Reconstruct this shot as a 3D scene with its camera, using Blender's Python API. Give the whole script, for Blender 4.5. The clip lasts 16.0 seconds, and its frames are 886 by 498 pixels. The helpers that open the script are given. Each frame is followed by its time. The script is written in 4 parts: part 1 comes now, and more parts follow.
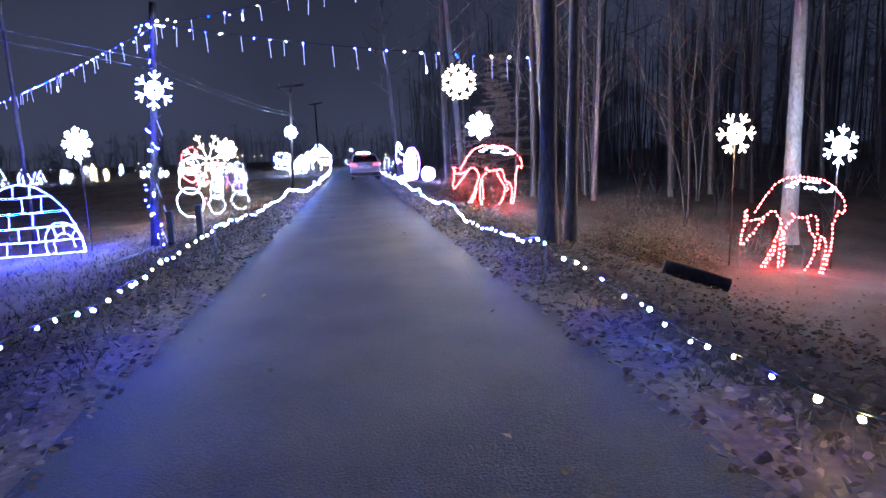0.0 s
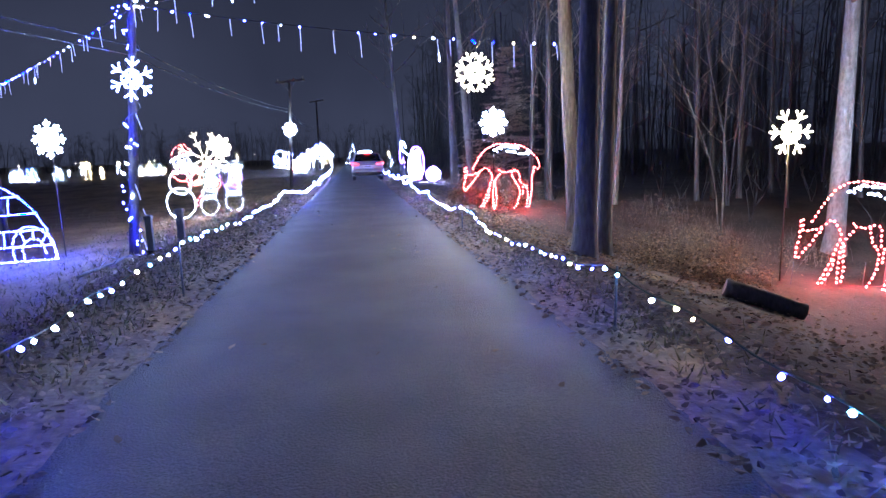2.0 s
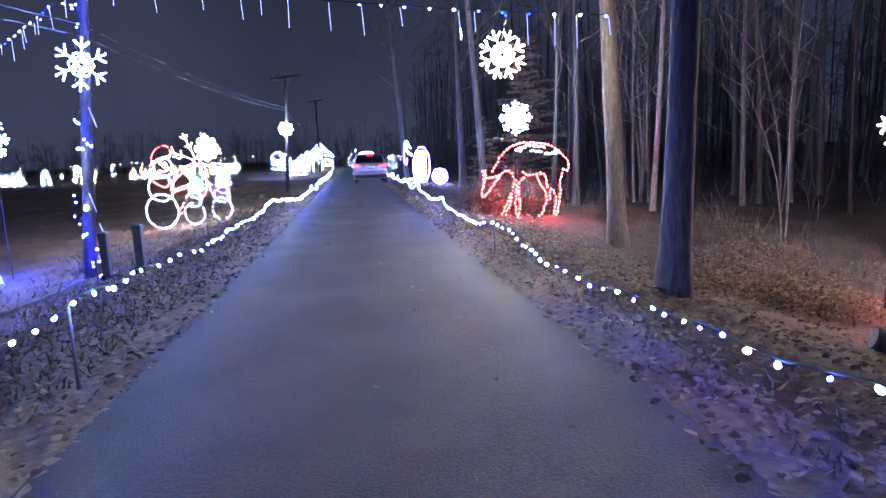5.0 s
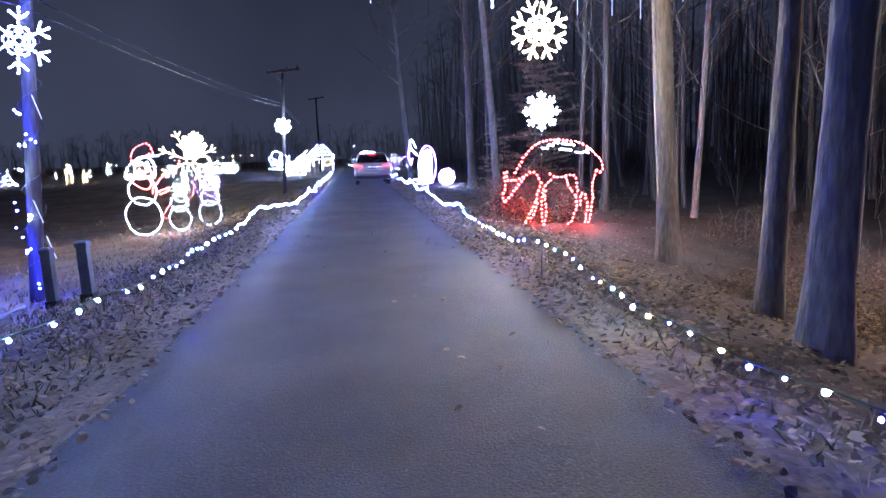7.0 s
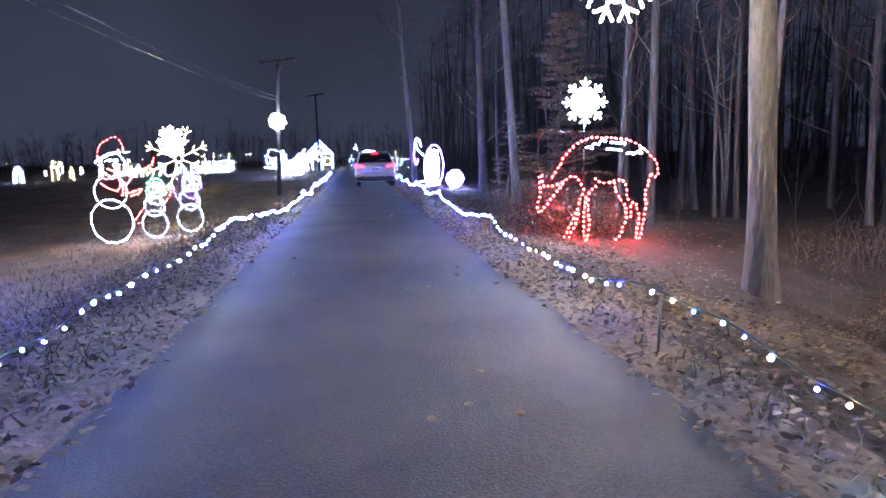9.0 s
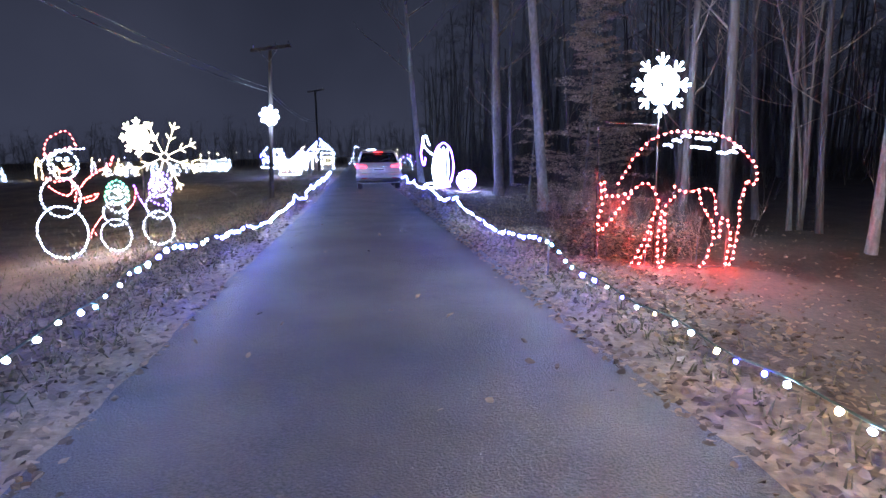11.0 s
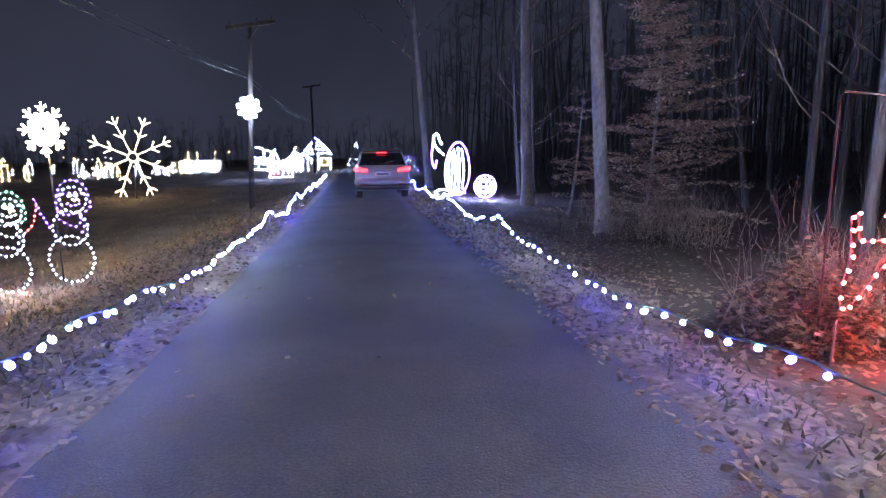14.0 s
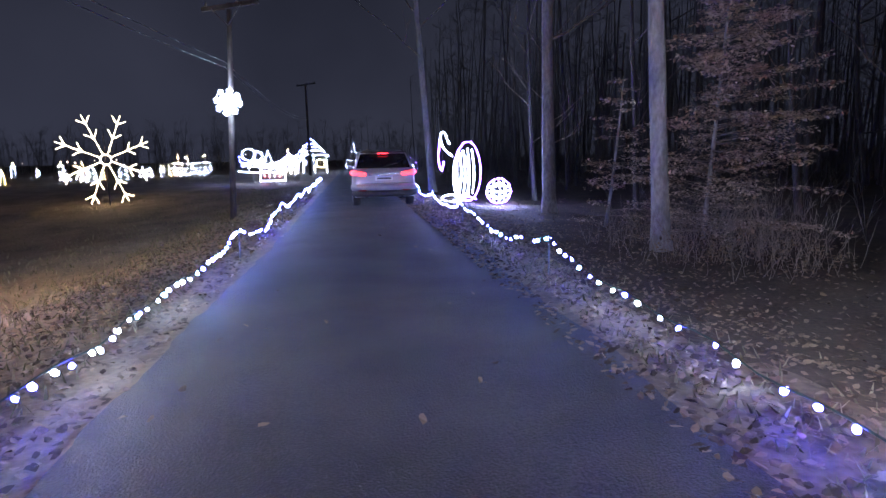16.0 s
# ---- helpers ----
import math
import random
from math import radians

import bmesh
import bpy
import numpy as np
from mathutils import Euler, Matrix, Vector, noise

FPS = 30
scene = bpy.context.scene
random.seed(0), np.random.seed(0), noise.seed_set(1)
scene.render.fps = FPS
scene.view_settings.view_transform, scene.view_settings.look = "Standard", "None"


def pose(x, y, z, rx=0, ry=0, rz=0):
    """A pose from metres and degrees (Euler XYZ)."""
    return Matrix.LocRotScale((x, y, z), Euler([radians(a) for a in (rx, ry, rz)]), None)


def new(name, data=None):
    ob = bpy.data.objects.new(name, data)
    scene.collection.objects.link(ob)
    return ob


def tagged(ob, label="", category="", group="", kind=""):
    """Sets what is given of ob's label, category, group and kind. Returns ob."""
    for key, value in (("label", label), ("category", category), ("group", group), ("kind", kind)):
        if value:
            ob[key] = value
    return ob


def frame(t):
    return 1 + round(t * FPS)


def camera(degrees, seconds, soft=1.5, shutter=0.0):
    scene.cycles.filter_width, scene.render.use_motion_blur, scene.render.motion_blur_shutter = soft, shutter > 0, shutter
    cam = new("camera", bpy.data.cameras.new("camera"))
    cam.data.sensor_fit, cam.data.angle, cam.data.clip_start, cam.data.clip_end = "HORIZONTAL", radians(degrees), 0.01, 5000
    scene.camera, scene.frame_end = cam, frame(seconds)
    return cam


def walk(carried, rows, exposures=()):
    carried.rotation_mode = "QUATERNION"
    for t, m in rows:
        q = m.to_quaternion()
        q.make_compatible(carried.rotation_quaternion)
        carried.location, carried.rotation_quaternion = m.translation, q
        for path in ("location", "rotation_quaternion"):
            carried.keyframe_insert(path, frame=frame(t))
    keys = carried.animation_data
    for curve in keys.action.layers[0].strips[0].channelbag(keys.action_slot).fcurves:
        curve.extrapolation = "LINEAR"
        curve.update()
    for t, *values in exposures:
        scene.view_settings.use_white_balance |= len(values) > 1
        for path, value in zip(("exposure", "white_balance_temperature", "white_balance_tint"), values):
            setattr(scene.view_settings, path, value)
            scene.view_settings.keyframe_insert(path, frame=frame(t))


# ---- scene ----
cam = camera(75.0, 16.0, soft=1.5)
# seconds, x, y, z, then the turn in degrees
PATH = [
    (0.0, 0.000, 0.000, 1.450, 80.72, 2.03, -9.04),
    (0.5, -0.008, 0.431, 1.445, 80.67, 1.96, -9.02),
    (1.0, -0.003, 0.868, 1.443, 80.67, 1.77, -8.94),
    (1.5, -0.007, 1.299, 1.445, 80.65, 1.73, -8.91),
    (2.0, -0.008, 1.729, 1.452, 80.67, 1.68, -8.88),
    (2.5, -0.010, 2.150, 1.456, 80.70, 1.84, -8.89),
    (3.0, -0.008, 2.569, 1.456, 80.74, 1.90, -8.87),
    (3.5, -0.009, 2.988, 1.466, 80.77, 1.97, -8.87),
    (4.0, -0.003, 3.415, 1.467, 80.77, 1.96, -8.85),
    (6.5, -0.024, 5.868, 1.453, 80.69, 2.13, -8.72),
    (7.0, -0.030, 6.468, 1.453, 80.72, 1.96, -8.69),
    (7.5, -0.027, 7.091, 1.448, 80.68, 1.89, -8.70),
    (8.0, -0.035, 7.727, 1.450, 80.71, 1.68, -8.68),
    (8.5, -0.050, 8.406, 1.443, 80.77, 1.37, -8.63),
    (9.0, -0.066, 9.105, 1.434, 80.78, 1.31, -8.67),
    (11.5, -0.040, 12.823, 1.441, 80.65, 1.02, -8.46),
    (12.0, -0.045, 13.585, 1.439, 80.54, 1.02, -8.42),
    (12.5, -0.044, 14.353, 1.433, 80.62, 1.12, -8.41),
    (13.0, -0.052, 15.123, 1.444, 80.74, 0.96, -8.50),
    (13.5, -0.041, 15.878, 1.455, 80.85, 0.85, -8.56),
    (14.0, -0.028, 16.614, 1.449, 80.84, 0.85, -8.62),
    (14.5, -0.017, 17.338, 1.432, 80.73, 0.84, -8.69),
    (15.0, -0.013, 18.028, 1.428, 80.71, 0.95, -8.75),
    (15.5, -0.009, 18.711, 1.443, 80.80, 0.85, -8.81),
    (16.0, 0.000, 19.381, 1.453, 80.95, 1.09, -8.86),
]
walk(cam, [(t, pose(x, y, z, rx, ry, rz)) for t, x, y, z, rx, ry, rz in PATH], [(0, 1.6, 5700, 6), (4, 1.6, 5700, 6), (9, 1.55, 6000, 5), (12.5, 1.3, 6300, 5), (16, 1.05, 6500, 7)])

# ---- light: a clouded night sky; all else comes from the lamps of the displays ----
world = bpy.data.worlds.new("night_sky")
scene.world = world
world.use_nodes = True
wn, wl = world.node_tree.nodes, world.node_tree.links
wn.clear()
w_out, w_bg = wn.new("ShaderNodeOutputWorld"), wn.new("ShaderNodeBackground")
w_noise, w_ramp, w_co = wn.new("ShaderNodeTexNoise"), wn.new("ShaderNodeValToRGB"), wn.new("ShaderNodeTexCoord")
w_noise.inputs["Scale"].default_value = 3.0
w_noise.inputs["Detail"].default_value = 3
w_ramp.color_ramp.elements[0].color = (0.0075, 0.0083, 0.0150, 1)
w_ramp.color_ramp.elements[1].color = (0.0245, 0.0260, 0.0430, 1)
wl.new(w_co.outputs["Generated"], w_noise.inputs["Vector"])
wl.new(w_noise.outputs["Fac"], w_ramp.inputs["Fac"])
wl.new(w_ramp.outputs["Color"], w_bg.inputs["Color"])
wl.new(w_bg.outputs["Background"], w_out.inputs["Surface"])
# a little brighter towards the horizon, as over any lit place
w_sep, w_map = wn.new("ShaderNodeSeparateXYZ"), wn.new("ShaderNodeMapRange")
wl.new(w_co.outputs["Generated"], w_sep.inputs["Vector"])
wl.new(w_sep.outputs["Z"], w_map.inputs["Value"])
for key, value in (("From Min", 0.0), ("From Max", 0.45), ("To Min", 0.95), ("To Max", 0.42)):
    w_map.inputs[key].default_value = value
wl.new(w_map.outputs["Result"], w_bg.inputs["Strength"])
scene.view_settings.exposure = 0.0
GLOW = 80.0


# ---- materials ----
def paint(name, dark, light, rough=0.8, scale=3.0, fine=30.0, bump=0.3, metal=0.0, per_piece=0.0, stretch=(1, 1, 1), lo=0.36, hi=0.64, depth=0.02):
    m = bpy.data.materials.new(name)
    m.use_nodes = True
    n, l = m.node_tree.nodes, m.node_tree.links
    b = n["Principled BSDF"]
    b.inputs["Roughness"].default_value, b.inputs["Metallic"].default_value = rough, metal
    co, mp = n.new("ShaderNodeTexCoord"), n.new("ShaderNodeMapping")
    mp.inputs["Scale"].default_value = stretch
    l.new(co.outputs["Object"], mp.inputs["Vector"])
    big, small, mix, ramp = n.new("ShaderNodeTexNoise"), n.new("ShaderNodeTexNoise"), n.new("ShaderNodeMath"), n.new("ShaderNodeValToRGB")
    for node, s, d in ((big, scale, 4), (small, fine, 5)):
        node.inputs["Scale"].default_value, node.inputs["Detail"].default_value = s, d
        l.new(mp.outputs["Vector"], node.inputs["Vector"])
    mix.operation = "ADD"
    half = n.new("ShaderNodeMath")
    half.operation, half.inputs[1].default_value = "MULTIPLY", 0.5
    l.new(big.outputs["Fac"], mix.inputs[0])
    l.new(small.outputs["Fac"], mix.inputs[1])
    l.new(mix.outputs[0], half.inputs[0])
    last = half
    if per_piece:
        info, sc, ad = n.new("ShaderNodeNewGeometry"), n.new("ShaderNodeMath"), n.new("ShaderNodeMath")
        sc.operation, sc.inputs[1].default_value = "MULTIPLY_ADD", per_piece
        sc.inputs[2].default_value = -per_piece / 2
        l.new(info.outputs["Random Per Island"], sc.inputs[0])
        l.new(half.outputs[0], ad.inputs[0])
        l.new(sc.outputs[0], ad.inputs[1])
        last = ad
    ramp.color_ramp.elements[0].position, ramp.color_ramp.elements[1].position = lo, hi
    ramp.color_ramp.elements[0].color, ramp.color_ramp.elements[1].color = (*dark, 1), (*light, 1)
    l.new(last.outputs[0], ramp.inputs["Fac"])
    l.new(ramp.outputs["Color"], b.inputs["Base Color"])
    if bump:
        bp = n.new("ShaderNodeBump")
        bp.inputs["Strength"].default_value, bp.inputs["Distance"].default_value = bump, depth
        l.new(mix.outputs[0], bp.inputs["Height"])
        l.new(bp.outputs["Normal"], b.inputs["Normal"])
    return m


def lamp_glass(name, colour, power=1.0):
    m = bpy.data.materials.new(name)
    m.use_nodes = True
    b = m.node_tree.nodes["Principled BSDF"]
    b.inputs["Base Color"].default_value = (*[0.2 + 0.6 * c for c in colour], 1)
    b.inputs["Roughness"].default_value = 0.3
    b.inputs["Emission Color"].default_value = (*colour, 1)
    b.inputs["Emission Strength"].default_value = GLOW * power
    return m


M_ASPHALT = paint("worn_asphalt", (0.029, 0.029, 0.031), (0.070, 0.068, 0.067), 0.70, 0.9, 70, 0.7, lo=0.41, hi=0.60)
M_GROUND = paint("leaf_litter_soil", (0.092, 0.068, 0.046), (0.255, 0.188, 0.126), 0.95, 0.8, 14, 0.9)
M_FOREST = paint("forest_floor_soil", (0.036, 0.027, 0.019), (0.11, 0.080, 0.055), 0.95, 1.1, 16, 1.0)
M_LEAF = paint("dry_fallen_leaf", (0.065, 0.046, 0.029), (0.27, 0.195, 0.125), 0.9, 2, 20, 0, per_piece=0.6)
M_GRASS = paint("winter_grass", (0.10, 0.094, 0.048), (0.27, 0.24, 0.145), 0.95, 2, 20, 0, per_piece=0.5)
M_BARK = paint("grey_bark", (0.105, 0.100, 0.090), (0.195, 0.186, 0.170), 0.95, 2.2, 22, 0.55, stretch=(1, 1, 0.22), lo=0.42, hi=0.60, depth=0.05)
# darker copy of grey_bark: the log's own tone, and woods dimmed by colour
M_DEEPBARK = paint("dark_dimmed_bark", (0.040, 0.038, 0.034), (0.105, 0.100, 0.090), 0.95, 2.2, 22, 0.8, stretch=(1, 1, 0.22))
M_PALEBARK = paint("pale_beech_bark", (0.17, 0.165, 0.15), (0.33, 0.32, 0.295), 0.85, 1.8, 16, 0.8, stretch=(1, 1, 0.45), lo=0.40, hi=0.60, depth=0.03)
M_TWIG = paint("bare_twigs", (0.13, 0.105, 0.085), (0.30, 0.25, 0.20), 0.95, 2, 20, 0.3)
M_BEECHLEAF = paint("beech_leaf", (0.34, 0.245, 0.17), (0.62, 0.48, 0.355), 0.85, 2, 20, 0, per_piece=0.6)
M_POLE = paint("weathered_pole_wood", (0.028, 0.023, 0.020), (0.085, 0.072, 0.062), 0.9, 1.5, 25, 0.6, stretch=(1, 1, 0.15))
M_CUTWOOD = paint("greyed_cut_wood", (0.14, 0.12, 0.10), (0.30, 0.26, 0.21), 0.9, 6, 40, 0.4)
M_STEEL = paint("dull_steel", (0.10, 0.10, 0.11), (0.20, 0.20, 0.21), 0.55, 4, 40, 0.1, 0.6)
M_WIRE = paint("black_cable", (0.02, 0.02, 0.022), (0.045, 0.045, 0.05), 0.6, 5, 40, 0.1)
M_GREENWIRE = paint("green_cord", (0.012, 0.03, 0.016), (0.03, 0.06, 0.035), 0.6, 5, 40, 0.1)
M_BLUEPOST = paint("grey_pedestal_plastic", (0.10, 0.11, 0.12), (0.18, 0.19, 0.20), 0.6, 3, 30, 0.1)

L_COOL = lamp_glass("cool_white_lamp", (0.48, 0.62, 1.0), 1.4)
L_BLUEWHITE = lamp_glass("blue_white_lamp", (0.034, 0.042, 1.0), 2.6)
L_DEEPICE = lamp_glass("deep_blue_white_lamp", (0.022, 0.026, 1.0), 3.6)
L_ICE = lamp_glass("ice_blue_lamp", (0.20, 0.27, 1.0), 1.9)
L_BLUE = lamp_glass("blue_lamp", (0.0060, 0.0065, 1.0), 1.6)
L_WARM = lamp_glass("warm_white_lamp", (1.0, 0.70, 0.30), 1.0)
L_WARMDIM = lamp_glass("soft_warm_lamp", (1.0, 0.78, 0.50), 0.16)
L_DRIP = lamp_glass("icicle_tube_lamp", (0.42, 0.46, 1.0), 0.014)
L_RED = lamp_glass("red_lamp", (1.0, 0.045, 0.042), 1.5)
L_BRAKE = lamp_glass("brake_lamp", (1.0, 0.020, 0.030), 0.05)
L_FLAKE = lamp_glass("bright_cool_lamp", (0.54, 0.68, 1.0), 2.8)
L_WARMFLAKE = lamp_glass("bright_warm_lamp", (1.0, 0.76, 0.42), 1.9)
L_CYAN = lamp_glass("cyan_lamp", (0.11, 0.42, 1.0), 1.1)
L_VIOLET = lamp_glass("violet_lamp", (0.16, 0.045, 1.0), 1.2)
L_GREEN = lamp_glass("mint_lamp", (0.12, 1.0, 0.45), 0.7)


# ---- geometry helpers ----
class Shape:
    """Collects vertices and faces of one mesh."""

    def __init__(self):
        self.v, self.f = [], []

    def tube(self, pts, r0, r1=None, sides=6, closed=False, flat=1.0):
        pts = [Vector(p) for p in pts]
        r1 = r0 if r1 is None else r1
        n, base = len(pts), len(self.v)
        for i, p in enumerate(pts):
            a = pts[i - 1] if (i or closed) else p
            b = pts[(i + 1) % n] if (i < n - 1 or closed) else p
            d = (b - a).normalized() if (b - a).length > 1e-9 else Vector((0, 0, 1))
            ref = Vector((0, 1, 0)) if abs(d.y) < 0.9 else Vector((1, 0, 0))
            u = d.cross(ref).normalized()
            w = d.cross(u)
            r = r0 + (r1 - r0) * i / max(1, n - 1)
            for k in range(sides):
                an = 2 * math.pi * k / sides
                self.v.append(p + u * (r * math.cos(an)) + w * (r * flat * math.sin(an)))
        for i in range(n if closed else n - 1):
            for k in range(sides):
                a, b = base + i * sides, base + ((i + 1) % n) * sides
                self.f.append((a + k, a + (k + 1) % sides, b + (k + 1) % sides, b + k))
        if not closed:
            self.f.append(tuple(base + k for k in reversed(range(sides))))
            self.f.append(tuple(base + (n - 1) * sides + k for k in range(sides)))
        return self

    def box(self, x0, y0, z0, x1, y1, z1):
        b = len(self.v)
        self.v += [Vector(p) for p in ((x0, y0, z0), (x1, y0, z0), (x1, y1, z0), (x0, y1, z0), (x0, y0, z1), (x1, y0, z1), (x1, y1, z1), (x0, y1, z1))]
        self.f += [tuple(b + i for i in q) for q in ((3, 2, 1, 0), (4, 5, 6, 7), (0, 1, 5, 4), (1, 2, 6, 5), (2, 3, 7, 6), (3, 0, 4, 7))]
        return self

    def quad(self, a, b, c, d):
        n = len(self.v)
        self.v += [Vector(a), Vector(b), Vector(c), Vector(d)]
        self.f.append((n, n + 1, n + 2, n + 3))
        return self

    def mesh(self, name, mat, smooth=True):
        me = bpy.data.meshes.new(name)
        me.from_pydata([tuple(p) for p in self.v], [], self.f)
        me.materials.append(mat)
        if smooth:
            me.polygons.foreach_set("use_smooth", [True] * len(me.polygons))
        me.update()
        return me


def part(name, shape, mat, parent, label="", smooth=True):
    ob = new(name, shape.mesh(name, mat, smooth))
    ob.parent = parent
    return tagged(ob, label)


def thing(name, m, label, category, group="", kind=""):
    ob = new(name)
    ob.empty_display_size = 0.2
    ob.matrix_world = m
    return tagged(ob, label, category, group, kind)


def spline(ctrl, step, closed=False):
    """Evenly spaced points along a smooth curve through ctrl."""
    c = [Vector(p) if len(p) == 3 else Vector((p[0], 0, p[1])) for p in ctrl]
    n, dense = len(c), []
    for i in range(n if closed else n - 1):
        g = (lambda k: c[k % n]) if closed else (lambda k: c[max(0, min(n - 1, k))])
        p0, p1, p2, p3 = g(i - 1), g(i), g(i + 1), g(i + 2)
        for s in range(12):
            t = s / 12
            dense.append(0.5 * (2 * p1 + (p2 - p0) * t + (2 * p0 - 5 * p1 + 4 * p2 - p3) * t * t + (3 * p1 - p0 - 3 * p2 + p3) * t ** 3))
    dense.append(c[0].copy() if closed else c[-1].copy())
    run = [0.0]
    for a, b in zip(dense, dense[1:]):
        run.append(run[-1] + (b - a).length)
    count = max(2, round(run[-1] / step))
    out, j = [], 0
    for k in range(count if closed else count + 1):
        want = run[-1] * k / count
        while j < len(run) - 2 and run[j + 1] < want:
            j += 1
        t = (want - run[j]) / max(1e-9, run[j + 1] - run[j])
        out.append(dense[j].lerp(dense[j + 1], min(1, max(0, t))))
    return out


def ring(cx, cz, rx, rz, n=16, a0=0.0, a1=360.0):
    return [(cx + rx * math.cos(radians(a0 + (a1 - a0) * i / n)), cz + rz * math.sin(radians(a0 + (a1 - a0) * i / n))) for i in range(n + (a1 - a0 < 360))]


BULBS = {}
BULB_SIZE = 1.55


def bulb_mesh(mat, r):
    """A small lamp: a rounded drop in a short socket's shape."""
    key = (mat.name, r)
    if key not in BULBS:
        s, rows = Shape(), ((-1.0, 0.45), (-0.35, 0.95), (0.45, 0.9), (1.15, 0.4))
        for z, q in rows:
            for k in range(6):
                s.v.append(Vector((r * q * math.cos(k * math.pi / 3), r * q * math.sin(k * math.pi / 3), r * z)))
        for i in range(3):
            for k in range(6):
                s.f.append((i * 6 + k, i * 6 + (k + 1) % 6, i * 6 + 6 + (k + 1) % 6, i * 6 + 6 + k))
        s.f += [tuple(reversed(range(6))), tuple(range(18, 24))]
        BULBS[key] = s.mesh("bulb", mat)
    return BULBS[key]


def bulbs(parent, pts, mat, r=0.028, jitter=0.01):
    for p in pts:
        ob = new("bulb", bulb_mesh(mat, r * BULB_SIZE))
        ob.parent = parent
        ob.location = Vector(p) + Vector([random.uniform(-jitter, jitter) for _ in range(3)])
        ob.rotation_euler = (random.uniform(-1.2, 1.2), random.uniform(-1.2, 1.2), 0)


def smooth01(a, b, x):
    t = min(1, max(0, (x - a) / (b - a)))
    return t * t * (3 - 2 * t)


def ground_z(x, y):
    """The lie of the land: a level lane on a low bank, fields to one side and woods that fall away on the other."""
    left = (-0.80 * smooth01(1.9, 6.0, -x) - 0.35 * smooth01(6, 10, -x) - 0.35 * smooth01(12, 40, -x)) * (1 - smooth01(34, 56, y))
    right = -0.35 * smooth01(2.1, 5.0, x) - (1.1 * smooth01(3.2, 8.4, x) + 0.25 * smooth01(10, 12.5, x)) * (1 - smooth01(14, 22, y)) - 0.2 * smooth01(5.5, 12.5, x)
    rough = (0.05 * noise.noise((x * 0.6, y * 0.6, 3)) + 0.03 * noise.noise((x * 2.1, y * 2.1, 7))) * smooth01(0, 1.2, max(-x - 1.75, x - 1.9))
    return left + right + rough


# ---- the ground and the lane ----
def span(parts):
    out = []
    for a, b, step in parts:
        k = max(1, round((b - a) / step))
        out += [a + (b - a) * i / k for i in range(k)]
    return out + [parts[-1][1]]


xs = span([(-900, -120, 130), (-120, -30, 10), (-30, -9, 1.5), (-9, 14, 0.3), (14, 32, 1.5), (32, 120, 10), (120, 900, 130)])
ys = span([(-600, -60, 90), (-60, -6, 6), (-6, 36, 0.35), (36, 60, 1.0), (60, 140, 8), (140, 1200, 130)])
s = Shape()
for y in ys:
    for x in xs:
        s.v.append(Vector((x, y, ground_z(x, y) - 0.03)))
for j in range(len(ys) - 1):
    for i in range(len(xs) - 1):
        a = j * len(xs) + i
        s.f.append((a, a + 1, a + 1 + len(xs), a + len(xs)))
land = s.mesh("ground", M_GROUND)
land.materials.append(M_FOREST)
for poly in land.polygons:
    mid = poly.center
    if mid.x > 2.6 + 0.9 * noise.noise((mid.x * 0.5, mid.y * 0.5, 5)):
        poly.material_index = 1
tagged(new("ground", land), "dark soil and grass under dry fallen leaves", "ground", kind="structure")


def lane_x(y):
    """The lane's middle."""
    return 0.05 + 0.25 * smooth01(14, 34, y)


s = Shape()
ys2 = span([(-60, -4, 4), (-4, 60, 0.15), (60, 200, 5)])
for j, y in enumerate(ys2):
    wl_, wr_ = (1.77 + 0.10 * noise.noise((0, y * 0.7, 1)) + 0.05 * noise.noise((3, y * 3.1, 2)), 1.77 + 0.10 * noise.noise((9, y * 0.7, 1)) + 0.05 * noise.noise((6, y * 3.1, 2)))
    for i in range(9):
        u = i / 8
        s.v.append(Vector((lane_x(y) - wl_ + u * (wl_ + wr_), y, 0.012 + 0.03 * (1 - (2 * u - 1) ** 2) - (0.05 if i in (0, 8) else 0))))
for j in range(len(ys2) - 1):
    for i in range(8):
        a = j * 9 + i
        s.f.append((a, a + 1, a + 10, a + 9))
tagged(new("road", s.mesh("road", M_ASPHALT)), "narrow worn grey asphalt lane", "road", kind="structure")


